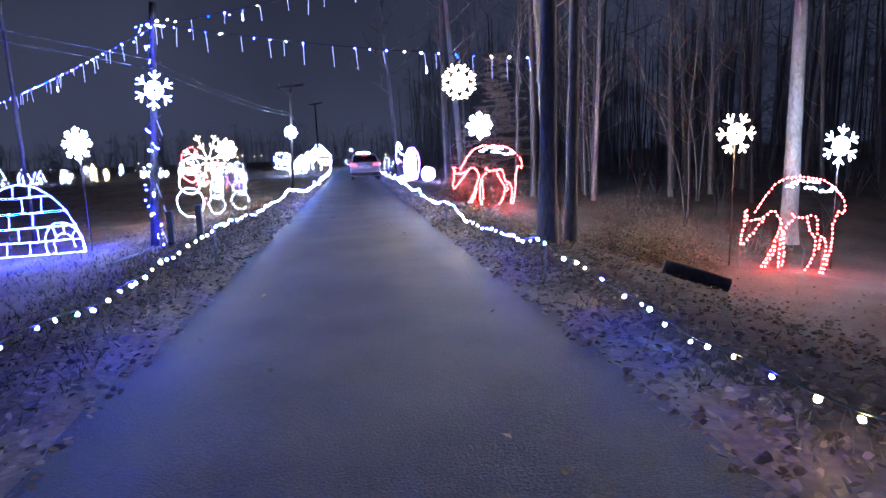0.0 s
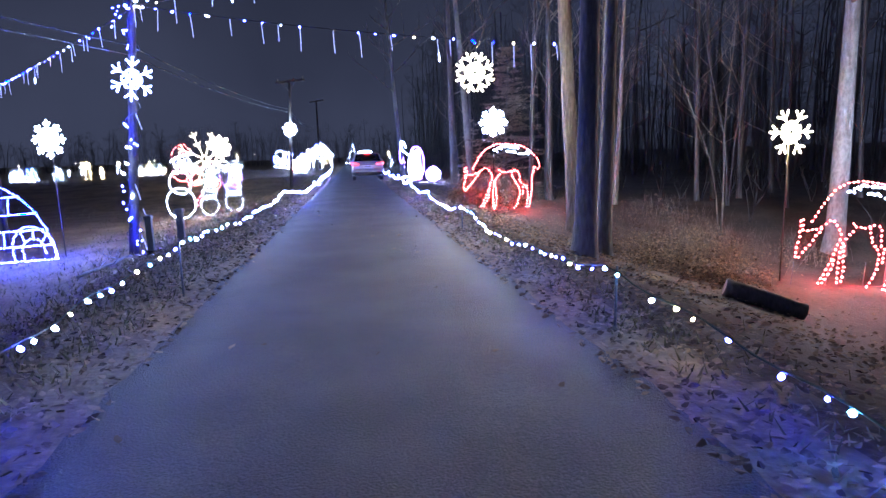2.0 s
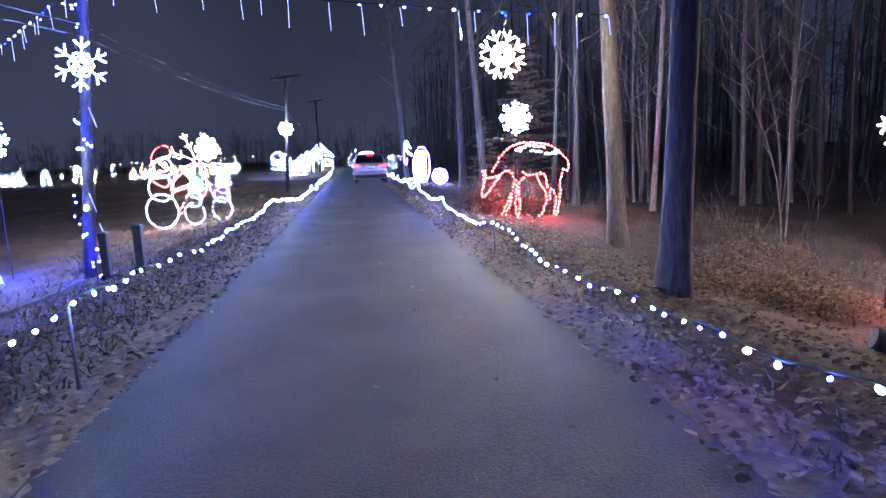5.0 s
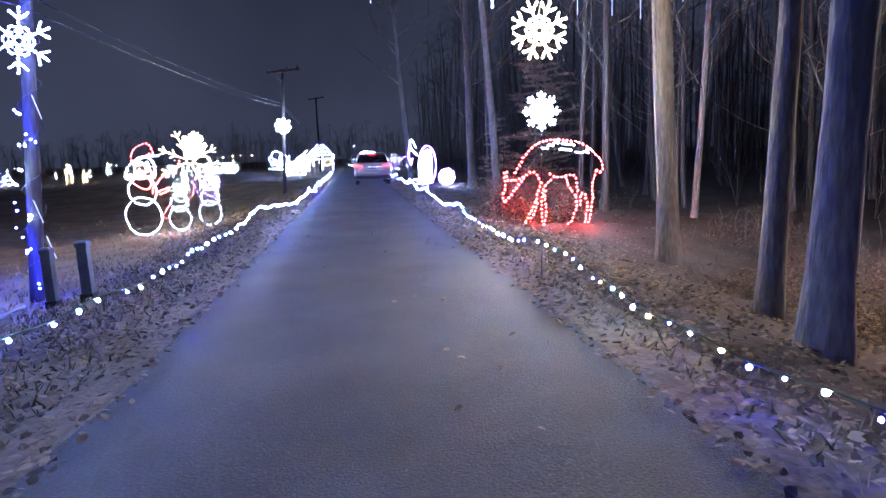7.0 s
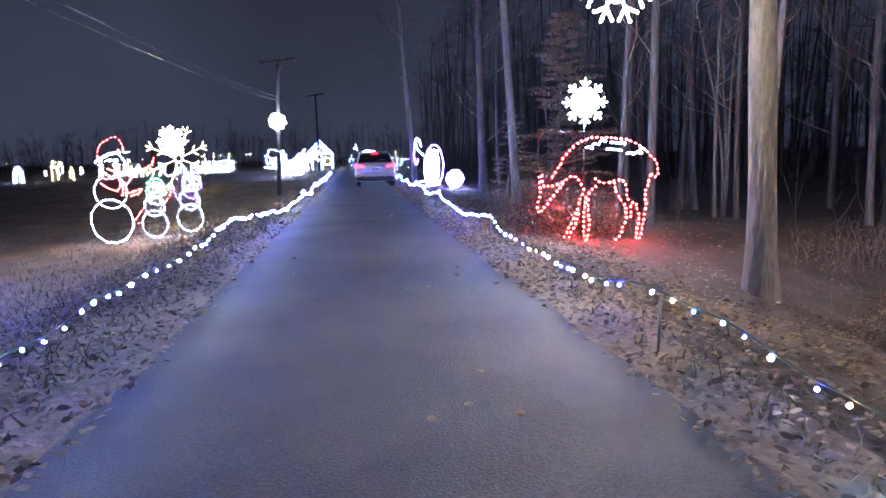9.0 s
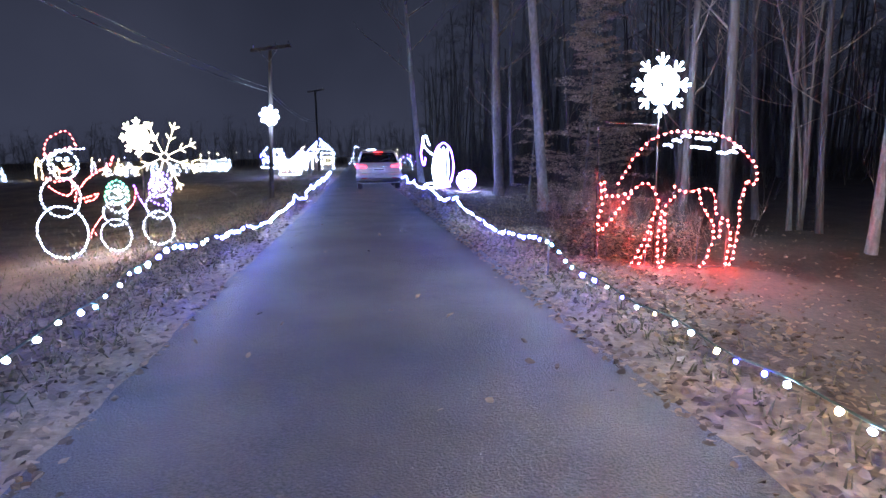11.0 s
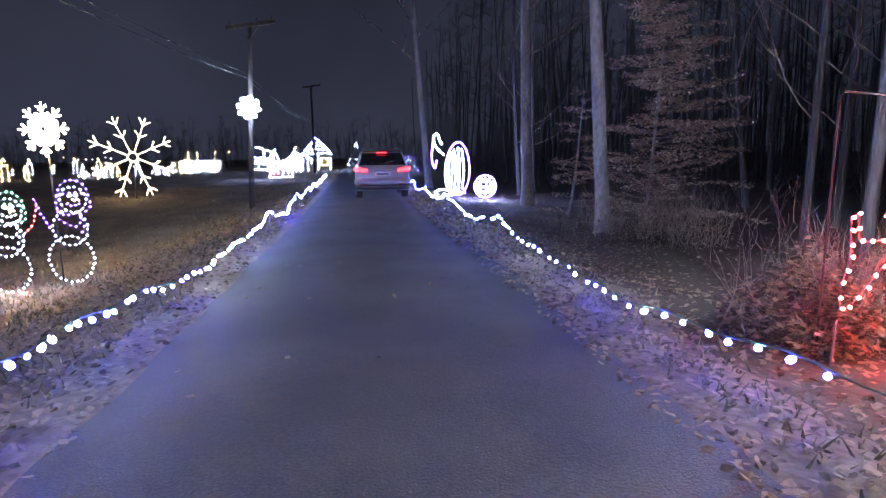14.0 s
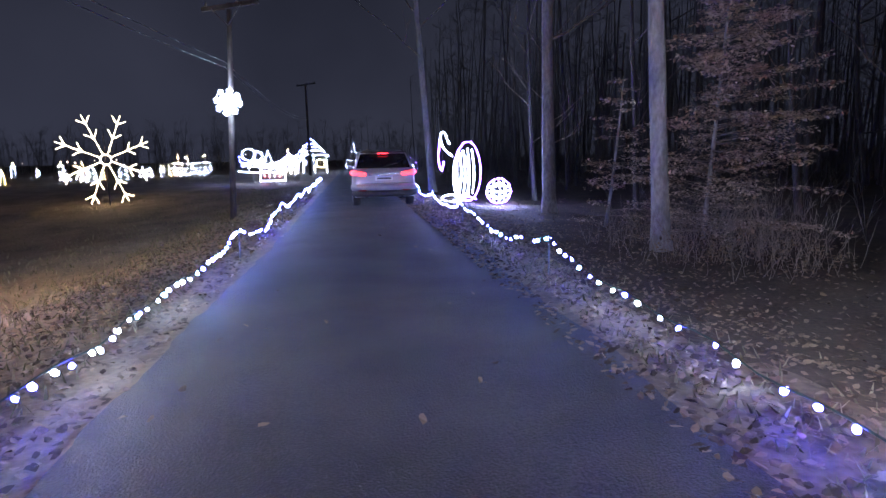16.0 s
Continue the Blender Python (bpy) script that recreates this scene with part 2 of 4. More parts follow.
# ---- string lights along the lane ----
def edge_lights(x_of, stakes, y0, y1, label, droop, top, gap=0.25):
    ob = thing("string_light", pose(x_of(y0), y0, 0), label, "string light", "strings of lights along the lane")
    posts = [y0 - (0.5 if y0 < 5 else 0.0)] + [y for y in stakes if y0 < y < y1] + [y1 + (1 if y1 > 50 else 0.01)]
    pts = []
    k = round((y1 - y0) / gap)
    for i in range(k + 1):
        y = y0 + (y1 - y0) * i / k
        a = max(p for p in posts if p <= y)
        b = min(p for p in posts if p > y)
        u = (y - a) / (b - a)
        sag = droop(y) * min(1, (b - a) / 5) * 4 * u * (1 - u)
        z = top(y) - sag + 0.02 * math.sin(y * 5.3)
        pts.append(Vector((x_of(y) - x_of(y0) + 0.05 * math.sin(y * 1.7), y - y0, z)))
    part("cord", Shape().tube(pts, 0.008, sides=4), M_GREENWIRE, ob)
    for yy in posts[1:-1]:
        x = x_of(yy)
        g = ground_z(x, yy) - 0.05
        part("stake", Shape().tube([(x - x_of(y0), yy - y0, g - 0.1), (x - x_of(y0) + 0.01, yy - y0, top(yy) + 0.02)], 0.012, sides=6), M_STEEL, ob)
    for p in pts:
        near = p.y + y0 < 17
        m = random.choice((L_COOL, L_BLUEWHITE, L_ICE, L_COOL, L_BLUEWHITE, L_CYAN, L_WARM) if near else (L_BLUEWHITE, L_COOL, L_BLUEWHITE, L_BLUEWHITE, L_COOL, L_CYAN))
        if random.random() < 0.94:
            bulbs(ob, [p + Vector((0, random.uniform(-0.05, 0.05), -0.03))], m, random.choice((0.0075, 0.0095, 0.0115) if near else (0.0100, 0.0120, 0.0145)))
    return ob


def left_x(y):
    return -1.95 + 0.25 * smooth01(8, 30, y) - 0.3 * smooth01(40, 62, y)


def right_x(y):
    return 2.08 + 0.34 * smooth01(14, 30, y) - 0.4 * smooth01(40, 62, y)


for ya, yb, gap in ((1.2, 17.9, 0.25), (17.9, 56, 0.19)):
    edge_lights(left_x, [2.5, 8.4, 17.9, 28.2, 33.5, 37.5, 41, 45, 49, 53], ya, yb, "blue-white bulb string on low stakes beside the lane",
                lambda y: 0.14 + 0.12 * smooth01(17, 26, y), lambda y: 0.60 - 0.13 * smooth01(18, 27, y), gap)
edge_lights(right_x, [0.6, 6.1, 12.9, 18.5, 26.2, 32.2, 37, 42, 47, 52], 1.0, 56, "blue-white bulb string on low stakes at the woods",
            lambda y: 0.20 + 0.06 * smooth01(18, 24, y), lambda y: 0.49 - 0.04 * smooth01(6, 14, y))


# ---- snowflakes ----
def snowflake(x, y, z, size, arms, style, lamp, label, post=True, turn=0, spin=0, r=0.0075, gap=0.052):
    g = ground_z(x, y) - 0.03
    ob = thing("snowflake_light", pose(x, y, g if post else z, 0, 0, turn), label, "snowflake light", "snowflake lights")
    h, R = (z - g if post else 0.0), size / 2
    c = Vector((0, 0, h))

    def at(q, a):
        return c + Vector((R * q * math.sin(a), -0.03, R * q * math.cos(a)))

    def row(sh, pts, closed=False):
        """A strip of steel with its lamps."""
        sh.tube(pts, 0.005, sides=5, closed=closed)
        loop = list(pts) + [pts[0]] if closed else list(pts)
        for a, b in zip(loop, loop[1:]):
            k = max(1, round((b - a).length / gap))
            bulbs(ob, [a.lerp(b, (i + 0.5) / k) + Vector((0, -0.012, 0)) for i in range(k)], lamp, r, 0.004)

    if post:
        part("post", Shape().tube([(0, 0.01, -0.1), (0, 0.01, h + R * 0.5)], 0.014, sides=8), M_POLE, ob)
    # each fork: where it leaves the arm, its length and its spread
    forks = {"broad": ((0.60, 0.36, 0.86),), "fine": ((0.62, 0.30, 0.72),)}[style]
    for i in range(arms):
        a = radians(spin) + 2 * math.pi * i / arms
        sh = Shape()
        row(sh, [at(0.14, a), at(0.98, a)])
        for q, ln, sp in forks:
            for sd in (-1, 1):
                b = at(q, a)
                row(sh, [b, b + Vector((math.sin(a + sd * sp), 0, math.cos(a + sd * sp))) * (R * ln)])
        part("arm", sh, M_STEEL, ob)
        if style == "fine":
            a, sh = a + math.pi / arms, Shape()
            row(sh, [at(0.30, a), at(0.60, a)])
            part("short_arm", sh, M_STEEL, ob)
    for q0, q1 in ((0.14, 0.14), (0.28, 0.28), (0.46, 0.36)) + (((0.60, 0.50),) if style == "fine" else ()):
        sh = Shape()
        row(sh, [at(q0 if i % 2 else q1, radians(spin) + math.pi * i / arms) for i in range(2 * arms)], True)
        part("ring", sh, M_STEEL, ob)
    return ob


def open_snowflake(x, y, z, size, lamp, label, turn, spin, strut):
    """Eight forked arms of rope light on a post."""
    g = ground_z(x, y) - 0.03
    ob = thing("snowflake_light", pose(x, y, g, 0, 0, turn), label, "snowflake light", "snowflake lights")
    h, R = z - g, size / 2
    c = Vector((0, 0, h))

    def at(q, a):
        return c + Vector((R * q * math.sin(a), -0.03, R * q * math.cos(a)))

    part("post", Shape().tube([(0, 0.02, -0.1), (0, 0.02, h + R * 0.5)], 0.025, sides=8), M_POLE, ob)
    for i in range(8):
        a = radians(spin) + math.pi * i / 4
        sh = Shape().tube([at(0.10, a), at(0.98, a)], strut, sides=6)
        for q, ln in ((0.48, 0.19), (0.79, 0.19)):
            for sd in (-0.8, 0.8):
                sh.tube([at(q, a), at(q, a) + Vector((math.sin(a + sd), 0, math.cos(a + sd))) * (R * ln)], strut, sides=6)
        part("arm", sh, lamp, ob)
    part("ring", Shape().tube([at(0.11, math.pi * i / 8) for i in range(16)], strut, sides=6, closed=True), lamp, ob)
    return ob


snowflake(9.37, 13.14, 1.70, 1.08, 6, "broad", L_WARMFLAKE, "warm white six-armed snowflake on a thin post", spin=30, r=0.0105)
snowflake(12.5, 13.35, 1.31, 1.10, 6, "broad", L_FLAKE, "cool white six-armed snowflake on a thin post at the woods", spin=5, r=0.0105)
snowflake(3.02, 15.83, 3.36, 1.0, 8, "broad", L_WARMFLAKE, "warm white eight-armed snowflake hung below the icicle string", post=False, spin=22, r=0.0115, gap=0.046)
flake = snowflake(4.63, 20.62, 2.43, 0.98, 8, "fine", L_FLAKE, "cool white eight-armed snowflake on a pipe frame behind the red deer", r=0.0105, gap=0.046)
foot = 2.43 - (ground_z(4.63, 20.62) - 0.03)
part("frame_pipe", Shape().tube([(0.02, 0.03, foot - 0.60), (-0.93, 0.03, foot - 0.54), (-0.97, 0.03, foot - 0.60), (-0.98, 0.03, -0.1)], 0.009, sides=8), M_POLE, flake)
snowflake(-4.90, 16.42, 3.36, 1.02, 6, "broad", L_ICE, "blue-white six-armed snowflake fixed to a utility pole", post=False, spin=8, r=0.0095)
snowflake(-7.76, 18.45, 2.13, 1.02, 8, "fine", L_FLAKE, "cool white snowflake on a thin post near the igloo", turn=-18, r=0.0095)
snowflake(-5.62, 28.4, 2.04, 1.02, 8, "fine", L_WARMFLAKE, "warm white snowflake on a post behind the snowmen", turn=-14, r=0.0115, gap=0.048)
snowflake(-3.54, 37.7, 3.18, 0.86, 8, "fine", L_FLAKE, "cool white snowflake fixed to a far utility pole", post=False, gap=0.08, spin=11, r=0.0095)
open_snowflake(-10.8, 47.3, 1.62, 4.2, L_WARMDIM, "large open warm white snowflake standing in the field", 42, 22, 0.0105)


# ---- deer ----
def deer(x, y, size, label, turn=0, slope=0.0):
    ob = thing("deer_light", pose(x, y, ground_z(x + 1.2 * size, y) - 0.12, 0, slope, turn) @ Matrix.Scale(size, 4), label, "deer light", "grazing deer lights")
    lines = {
        "head": [(0.03, 0.80), (0.07, 0.68), (0.20, 0.83), (0.38, 1.07), (0.44, 1.16), (0.52, 1.25), (0.40, 1.24), (0.28, 1.21), (0.13, 1.21), (0.10, 1.42), (0.05, 1.36), (0.08, 1.10), (0.04, 0.90)],
        "back": [(0.30, 1.38), (0.42, 1.58), (0.55, 1.80), (0.72, 1.98), (0.90, 2.08), (1.10, 2.13), (1.40, 2.13), (1.78, 2.09), (2.02, 1.98), (2.22, 1.82), (2.38, 1.64), (2.40, 1.40), (2.28, 1.44)],
        "chest": [(0.50, 1.28), (0.72, 1.41), (0.86, 1.28), (0.93, 1.14), (0.88, 0.94), (0.80, 0.70), (0.70, 0.45), (0.58, 0.22)],
        "fore_leg": [(0.86, 0.66), (0.80, 0.46), (0.72, 0.30), (0.68, 0.22)],
        "front_leg": [(1.18, 1.20), (1.04, 1.08), (0.98, 0.90), (0.96, 0.60), (0.98, 0.30), (1.01, 0.14)],
        "front_shin": [(1.03, 0.94), (1.04, 0.74), (1.08, 0.54), (1.08, 0.34), (1.03, 0.16)],
        "belly": [(1.16, 1.36), (1.26, 1.29), (1.42, 1.28), (1.60, 1.33), (1.72, 1.31), (1.78, 1.24), (1.80, 1.10), (1.83, 0.95)],
        "thigh": [(1.54, 1.28), (1.58, 1.14), (1.66, 0.98), (1.80, 0.80), (1.81, 0.56), (1.75, 0.36), (1.68, 0.20), (1.56, 0.10)],
        "hock": [(1.92, 0.62), (1.90, 0.84), (1.96, 0.90), (2.04, 0.78), (2.08, 0.56), (2.06, 0.30), (2.00, 0.10), (1.94, 0.04)],
        "hind_leg": [(2.26, 1.42), (2.22, 1.26), (2.17, 1.10), (2.20, 0.86), (2.18, 0.60), (2.15, 0.36), (2.10, 0.14), (2.03, 0.02)],
    }
    for nm, ctrl in lines.items():
        pts = spline(ctrl, 0.098)
        part("frame_rod", Shape().tube(pts, 0.007, sides=5), M_STEEL, ob)
        bulbs(ob, [p + Vector((0, -0.02, 0)) for p in pts], L_RED, 0.0088)
    for px, pz in ((0.98, 1.94), (1.10, 2.00), (1.24, 2.06), (1.40, 1.92), (1.46, 2.04), (1.62, 2.03), (1.56, 1.90), (1.80, 1.84), (1.96, 1.86), (2.03, 1.92)):
        bulbs(ob, [(px + dx, -0.02, pz + dz) for dx, dz in ((-0.025, 0), (0.03, 0.015), (0.085, -0.005))], L_COOL, 0.0105)
    for px in (0.06, 0.80, 1.60, 2.05):
        part("stake", Shape().tube([(px, 0.03, -0.30), (px, 0.03, 0.62)], 0.009, sides=6), M_STEEL, ob)
    part("rail", Shape().tube([(0.0, 0.03, 0.16), (2.3, 0.03, 0.16)], 0.008, sides=6), M_STEEL, ob)
    return ob


deer(3.50, 20.38, 1.05, "red grazing deer outline with white spotted back", turn=-3, slope=1.8)
deer(9.22, 12.7, 1.17, "red grazing deer outline with white spots under the trees", slope=4.0)


# ---- snowmen ----
def snowman(x, y, k, hat, label, trim, arms):
    ob = thing("snowman_light", pose(x, y, ground_z(x, y) - 0.02) @ Matrix.Scale(k, 4), label, "snowman light", "snowman family")
    def line(name, ctrl, lamp, step=0.096, closed=False, r=0.020):
        pts = spline(ctrl, step / k, closed)
        part(name, Shape().tube(pts, 0.008, sides=5, closed=closed), M_STEEL, ob)
        bulbs(ob, [p + Vector((0, -0.02, 0)) for p in pts], lamp, 0.47 * r if lamp is L_COOL else 0.42 * r)
    line("base_hoop", ring(0, 0.67, 0.59, 0.66), L_COOL, closed=True)
    line("body_hoop", ring(0.05, 1.56, 0.46, 0.50, 12, 115, 425), L_COOL)
    line("head_hoop", ring(0.2, 2.36, 0.34, 0.36), L_COOL, closed=True)
    line("collar", [(-0.22, 2.02), (0.0, 1.94), (0.25, 1.98), (0.45, 2.10)], trim)
    line("scarf", [(-0.2, 1.82), (0.0, 1.66), (0.25, 1.60), (0.36, 1.80), (0.30, 2.0)], trim)
    line("scarf_end", [(0.36, 1.95), (0.42, 1.70), (0.36, 1.44)], trim)
    line("smile", [(0.04, 2.25), (0.2, 2.18), (0.36, 2.25)], trim, 0.07)
    line("nose", [(0.2, 2.38), (0.38, 2.36), (0.24, 2.32)], L_WARM, 0.06)
    bulbs(ob, [(0.1, -0.02, 2.48), (0.3, -0.02, 2.48), (0.13, -0.02, 2.48), (0.27, -0.02, 2.48)], L_COOL, 0.02)
    if hat == "top_hat":
        line("hat", [(-0.20, 2.62), (-0.16, 2.86), (0.06, 3.08), (0.36, 3.16), (0.50, 2.98), (0.52, 2.74)], trim, 0.12, r=0.016)
        line("hat_brim", [(-0.28, 2.46), (0.0, 2.60), (0.36, 2.72), (0.70, 2.74)], L_COOL, 0.08, r=0.016)
        line("hat_band", [(-0.17, 2.58), (0.14, 2.70), (0.52, 2.82)], trim, 0.12, r=0.016)
    else:
        line("cap", ring(0.2, 2.48, 0.40, 0.42, 8, 0, 180), hat)
        line("cap_cuff", [(-0.2, 2.46), (0.2, 2.56), (0.6, 2.46)], hat)
        line("ear_flap", [(-0.22, 2.46), (-0.26, 2.16), (-0.1, 2.02)], hat)
        line("ear_flap", [(0.62, 2.46), (0.64, 2.16), (0.5, 2.02)], hat)
    for ctrl, lamp in arms:
        line("arm", ctrl, lamp)
    for px in (-0.35, 0.35):
        part("stake", Shape().tube([(px, 0.03, -0.25), (px, 0.03, 0.30)], 0.012, sides=6), M_STEEL, ob)
    return ob


snowman(-7.10, 27.1, 0.96, "top_hat", "large white snowman outline with red top hat and scarf", L_RED,
        [([(0.5, 1.75), (0.75, 2.02), (1.0, 2.18), (1.25, 2.32), (1.36, 2.52)], L_RED), ([(0.48, 1.5), (0.7, 1.55), (0.92, 1.62), (0.86, 1.50), (0.62, 1.42)], L_RED)])
snowman(-6.10, 27.6, 0.61, L_GREEN, "middle white snowman outline with mint cap and red arms", L_COOL,
        [([(-0.5, 1.45), (-0.75, 1.1), (-0.95, 0.8), (-1.0, 0.62)], L_RED), ([(-0.86, 0.92), (-0.78, 0.70)], L_RED), ([(0.55, 1.7), (0.8, 2.0), (0.92, 2.5)], L_RED)])
snowman(-5.10, 27.7, 0.63, L_VIOLET, "small white snowman outline with violet cap", L_VIOLET,
        [([(-0.48, 1.6), (-0.66, 1.95), (-0.8, 2.4)], L_VIOLET)])


# ---- igloo ----
def igloo(x, y):
    ob = thing("igloo_light", pose(x, y, ground_z(x + 1, y)), "blue-white igloo outline of lit blocks", "igloo light")
    W, H = 1.52, 2.02

    def line(name, ctrl, r=0.0098, step=0.080):
        pts = spline(ctrl, step)
        part(name, Shape().tube(pts, 0.007, sides=5), M_STEEL, ob)
        bulbs(ob, [p + Vector((0, -0.02, 0)) for p in pts], L_DEEPICE, r)

    def half(z):
        return W * math.sqrt(max(0, 1 - (z / H) ** 2)) * (0.9 + 0.1 * (1 - z / H))

    for sd in (-1, 1):
        line("dome_rim", [(sd * half(H * math.sin(radians(d))), H * math.sin(radians(d))) for d in range(0, 91, 10)])
    rows = (0.02, 0.40, 0.80, 1.22, 1.66)
    for z in rows:
        w = half(z)
        line("course", [(-w, z + 0.03), (-w * 0.4, z - 0.02), (w * 0.2, z), (w, z + 0.04)], 0.0108)
    for z0, z1, cols in zip(rows, rows[1:] + (H - 0.03,), ((-1.1, -0.55, 0.05), (-0.85, -0.2, 0.30), (-1.0, -0.4, 0.22), (-0.65, 0.0, 0.5), (-0.2, 0.25))):
        for c in cols:
            line("joint", [(c, z0), (c + 0.03, z1)], 0.0085)
    line("doorway", [(0.50, 0.03), (0.49, 0.50), (0.68, 0.84), (0.98, 0.92), (1.28, 0.75), (1.45, 0.40), (1.49, 0.05)])
    line("doorway", [(0.73, 0.05), (0.73, 0.40), (0.94, 0.60), (1.18, 0.50), (1.25, 0.22)])
    line("door_block", [(0.68, 0.84), (0.80, 0.52)])
    line("door_block", [(1.00, 0.91), (0.99, 0.59)])
    line("door_block", [(1.31, 0.70), (1.18, 0.49)])
    for px in (-1.35, -0.45, 0.5, 1.45):
        part("stake", Shape().tube([(px, 0.03, -0.25), (px, 0.03, 0.6)], 0.01, sides=6), M_STEEL, ob)
    return ob


igloo(-9.20, 17.9)


# ---- utility poles, wires and the icicle strings ----
def utility_pole(x, y, h, r, lean, label, bar):
    g = ground_z(x, y) - 0.1
    ob = thing("utility_pole", pose(x, y, g, 0, lean, 0), label, "utility pole", "utility poles")
    part("shaft", Shape().tube([(0, 0, 0.1 * 0 + h * i / 8) for i in range(9)], r, r * 0.72, sides=14), M_POLE, ob)
    if bar:
        tip = Matrix.Translation((0, 0, h - 0.12)) @ pose(0, 0, 0, 0, -5, -24)

        def turned(sh):
            sh.v = [tip @ p for p in sh.v]
            return sh

        part("crossarm", turned(Shape().box(-0.85, -0.16, -0.06, 1.05, -0.06, 0.06)), M_POLE, ob, smooth=False)
        for bx in (-0.72, 0.35, 0.95):
            part("insulator", turned(Shape().tube([(bx, -0.11, 0.06), (bx, -0.11, 0.13), (bx, -0.11, 0.20)], 0.045, 0.025, sides=8)), M_BLUEPOST, ob)
        for bx in (-0.5, 0.5):
            part("brace", turned(Shape().tube([(bx, -0.17, -0.03), (0.0, -0.14, -0.55)], 0.014, sides=6)), M_STEEL, ob)
    return ob


utility_pole(-5.55, 17.1, 6.6, 0.12, 5.5, "tall dark wooden utility pole at the igloo field", False)
utility_pole(-3.75, 38.2, 6.5, 0.10, 3.0, "distant dark wooden utility pole with a crossarm", True)
utility_pole(-3.9, 75.0, 8.4, 0.13, 0.0, "far wooden utility pole with a crossarm", True)


def hang(a, b, sag, n=40):
    a, b = Vector(a), Vector(b)
    return [a.lerp(b, i / n) - Vector((0, 0, sag * 4 * (i / n) * (1 - i / n))) for i in range(n + 1)]


for zn, zf in ((4.22, 4.38), (4.00, 4.22)):
    for a, b, sag, text in (((-3.62, 38.0, zf), (-5.10, 17.0, zn), 0.20, "black overhead cable between the poles"),
                            ((-5.10, 17.0, zn), (-16.0, -12.0, zn + 0.9), 0.35, "black overhead cable over the field"),
                            ((-3.62, 38.0, zf), (-3.9, 75, zf + 0.9), 0.5, "black overhead cable running on to the far pole")):
        tagged(new("overhead_wire", Shape().tube(hang(a, b, sag), 0.011, sides=5).mesh("overhead_wire", M_WIRE)), text, "wire", "overhead wires")


def icicle_string(a, b, sag, label, gap=0.86):
    pts = hang(a, b, sag, 60)
    ob = thing("icicle_string", Matrix.Translation(pts[0]), label, "icicle lights", "icicle strings")
    o = pts[0]
    part("cord", Shape().tube([p - o for p in pts], 0.008, sides=4), M_WIRE, ob)
    even = spline([tuple(p - o) for p in pts], gap / 2)
    for i, p in enumerate(even):
        m = random.choice((L_BLUEWHITE, L_BLUE, L_BLUEWHITE, L_COOL, L_BLUEWHITE, L_WARM))
        if random.random() < 0.9:
            bulbs(ob, [p + Vector((0, 0, -0.02))], m, random.choice((0.008, 0.010, 0.013)))
        if random.random() < 0.25:
            bulbs(ob, [p + Vector((random.uniform(-0.12, 0.12), 0, -0.05))], m, 0.009, 0.03)
        if random.random() < 0.66:
            ln = random.uniform(0.25, 0.55)
            top = p + Vector((random.uniform(-0.10, 0.10), 0, -0.03))
            end = top + Vector((random.uniform(-0.04, 0.04), 0, -ln))
            tube = part("icicle_tube", Shape().tube([top, end], 0.0045, 0.004, sides=6), L_DRIP, ob)
            if random.random() < 0.16:
                part("lit_drop", Shape().tube([end + Vector((0, 0, 0.17)), end + Vector((0, 0, 0.06)), end], 0.005, 0.009, sides=6), L_COOL, tube)
    return ob


icicle_string((-4.72, 16.7, 5.05), (4.40, 14.1, 3.72), 0.13, "blue and white icicle lights strung over the lane")
icicle_string((-4.72, 16.7, 5.05), (-18.5, 33.5, 4.45), 0.1, "blue and white icicle lights running down to the field", 1.0)
icicle_string((-4.72, 16.7, 5.05), (5.3, 16.6, 7.7), 0.25, "blue and white icicle lights strung high over the lane")

# lamps wound round the first pole, in loose bunches
ob = thing("wrapped_lights", pose(-5.35, 17.1, ground_z(-5.35, 17.1)), "blue-white bulbs bunched round a utility pole", "string light")
turns = [Vector((0.17 * math.cos(i * 0.9) - 0.17 + i * 0.0094, 0.19 * math.sin(i * 0.9), 0.10 + i * 0.098)) for i in range(62)]
part("cord", Shape().tube(turns, 0.007, sides=4), M_WIRE, ob)
foot = ground_z(-5.35, 17.1)
for dx, z, k in ((0.05, 2.37, 3), (-0.04, 1.83, 3), (0.17, 1.93, 3), (-0.06, 1.48, 2), (-0.13, 1.24, 2), (-0.16, 0.80, 2), (0.05, 0.66, 3), (-0.18, 0.47, 2), (-0.12, 0.11, 3), (0.06, -0.10, 2), (0.05, -0.47, 3), (0.06, -0.72, 2),
                 (0.22, 4.55, 3), (0.30, 4.15, 2), (0.12, 4.95, 4), (0.34, 5.05, 4), (0.55, 5.12, 3), (0.75, 5.05, 2)):
    bulbs(ob, [(dx + random.gauss(0, 0.04), -0.26, z - foot + random.gauss(0, 0.05)) for _ in range(k)], random.choice((L_BLUEWHITE, L_BLUEWHITE, L_COOL)), random.choice((0.009, 0.011, 0.012)), 0.02)
for dx, z in ((0.30, 2.62), (0.10, 0.95), (0.22, 0.35), (0.12, -0.3)):
    part("icicle_tube", Shape().tube([(dx, -0.27, z - foot), (dx + 0.10, -0.27, z - foot - 0.38)], 0.005, sides=6), L_DRIP, ob)

# cord that holds the hanging snowflake, and the small post at the end of the low icicle string
tagged(new("hanger_cord", Shape().tube([(3.02, 15.83, 3.6), (3.02, 15.6, 3.9), (3.0, 14.5, 4.0)], 0.006, sides=4).mesh("hanger_cord", M_WIRE)), "thin black cord holding a snowflake", "cord")


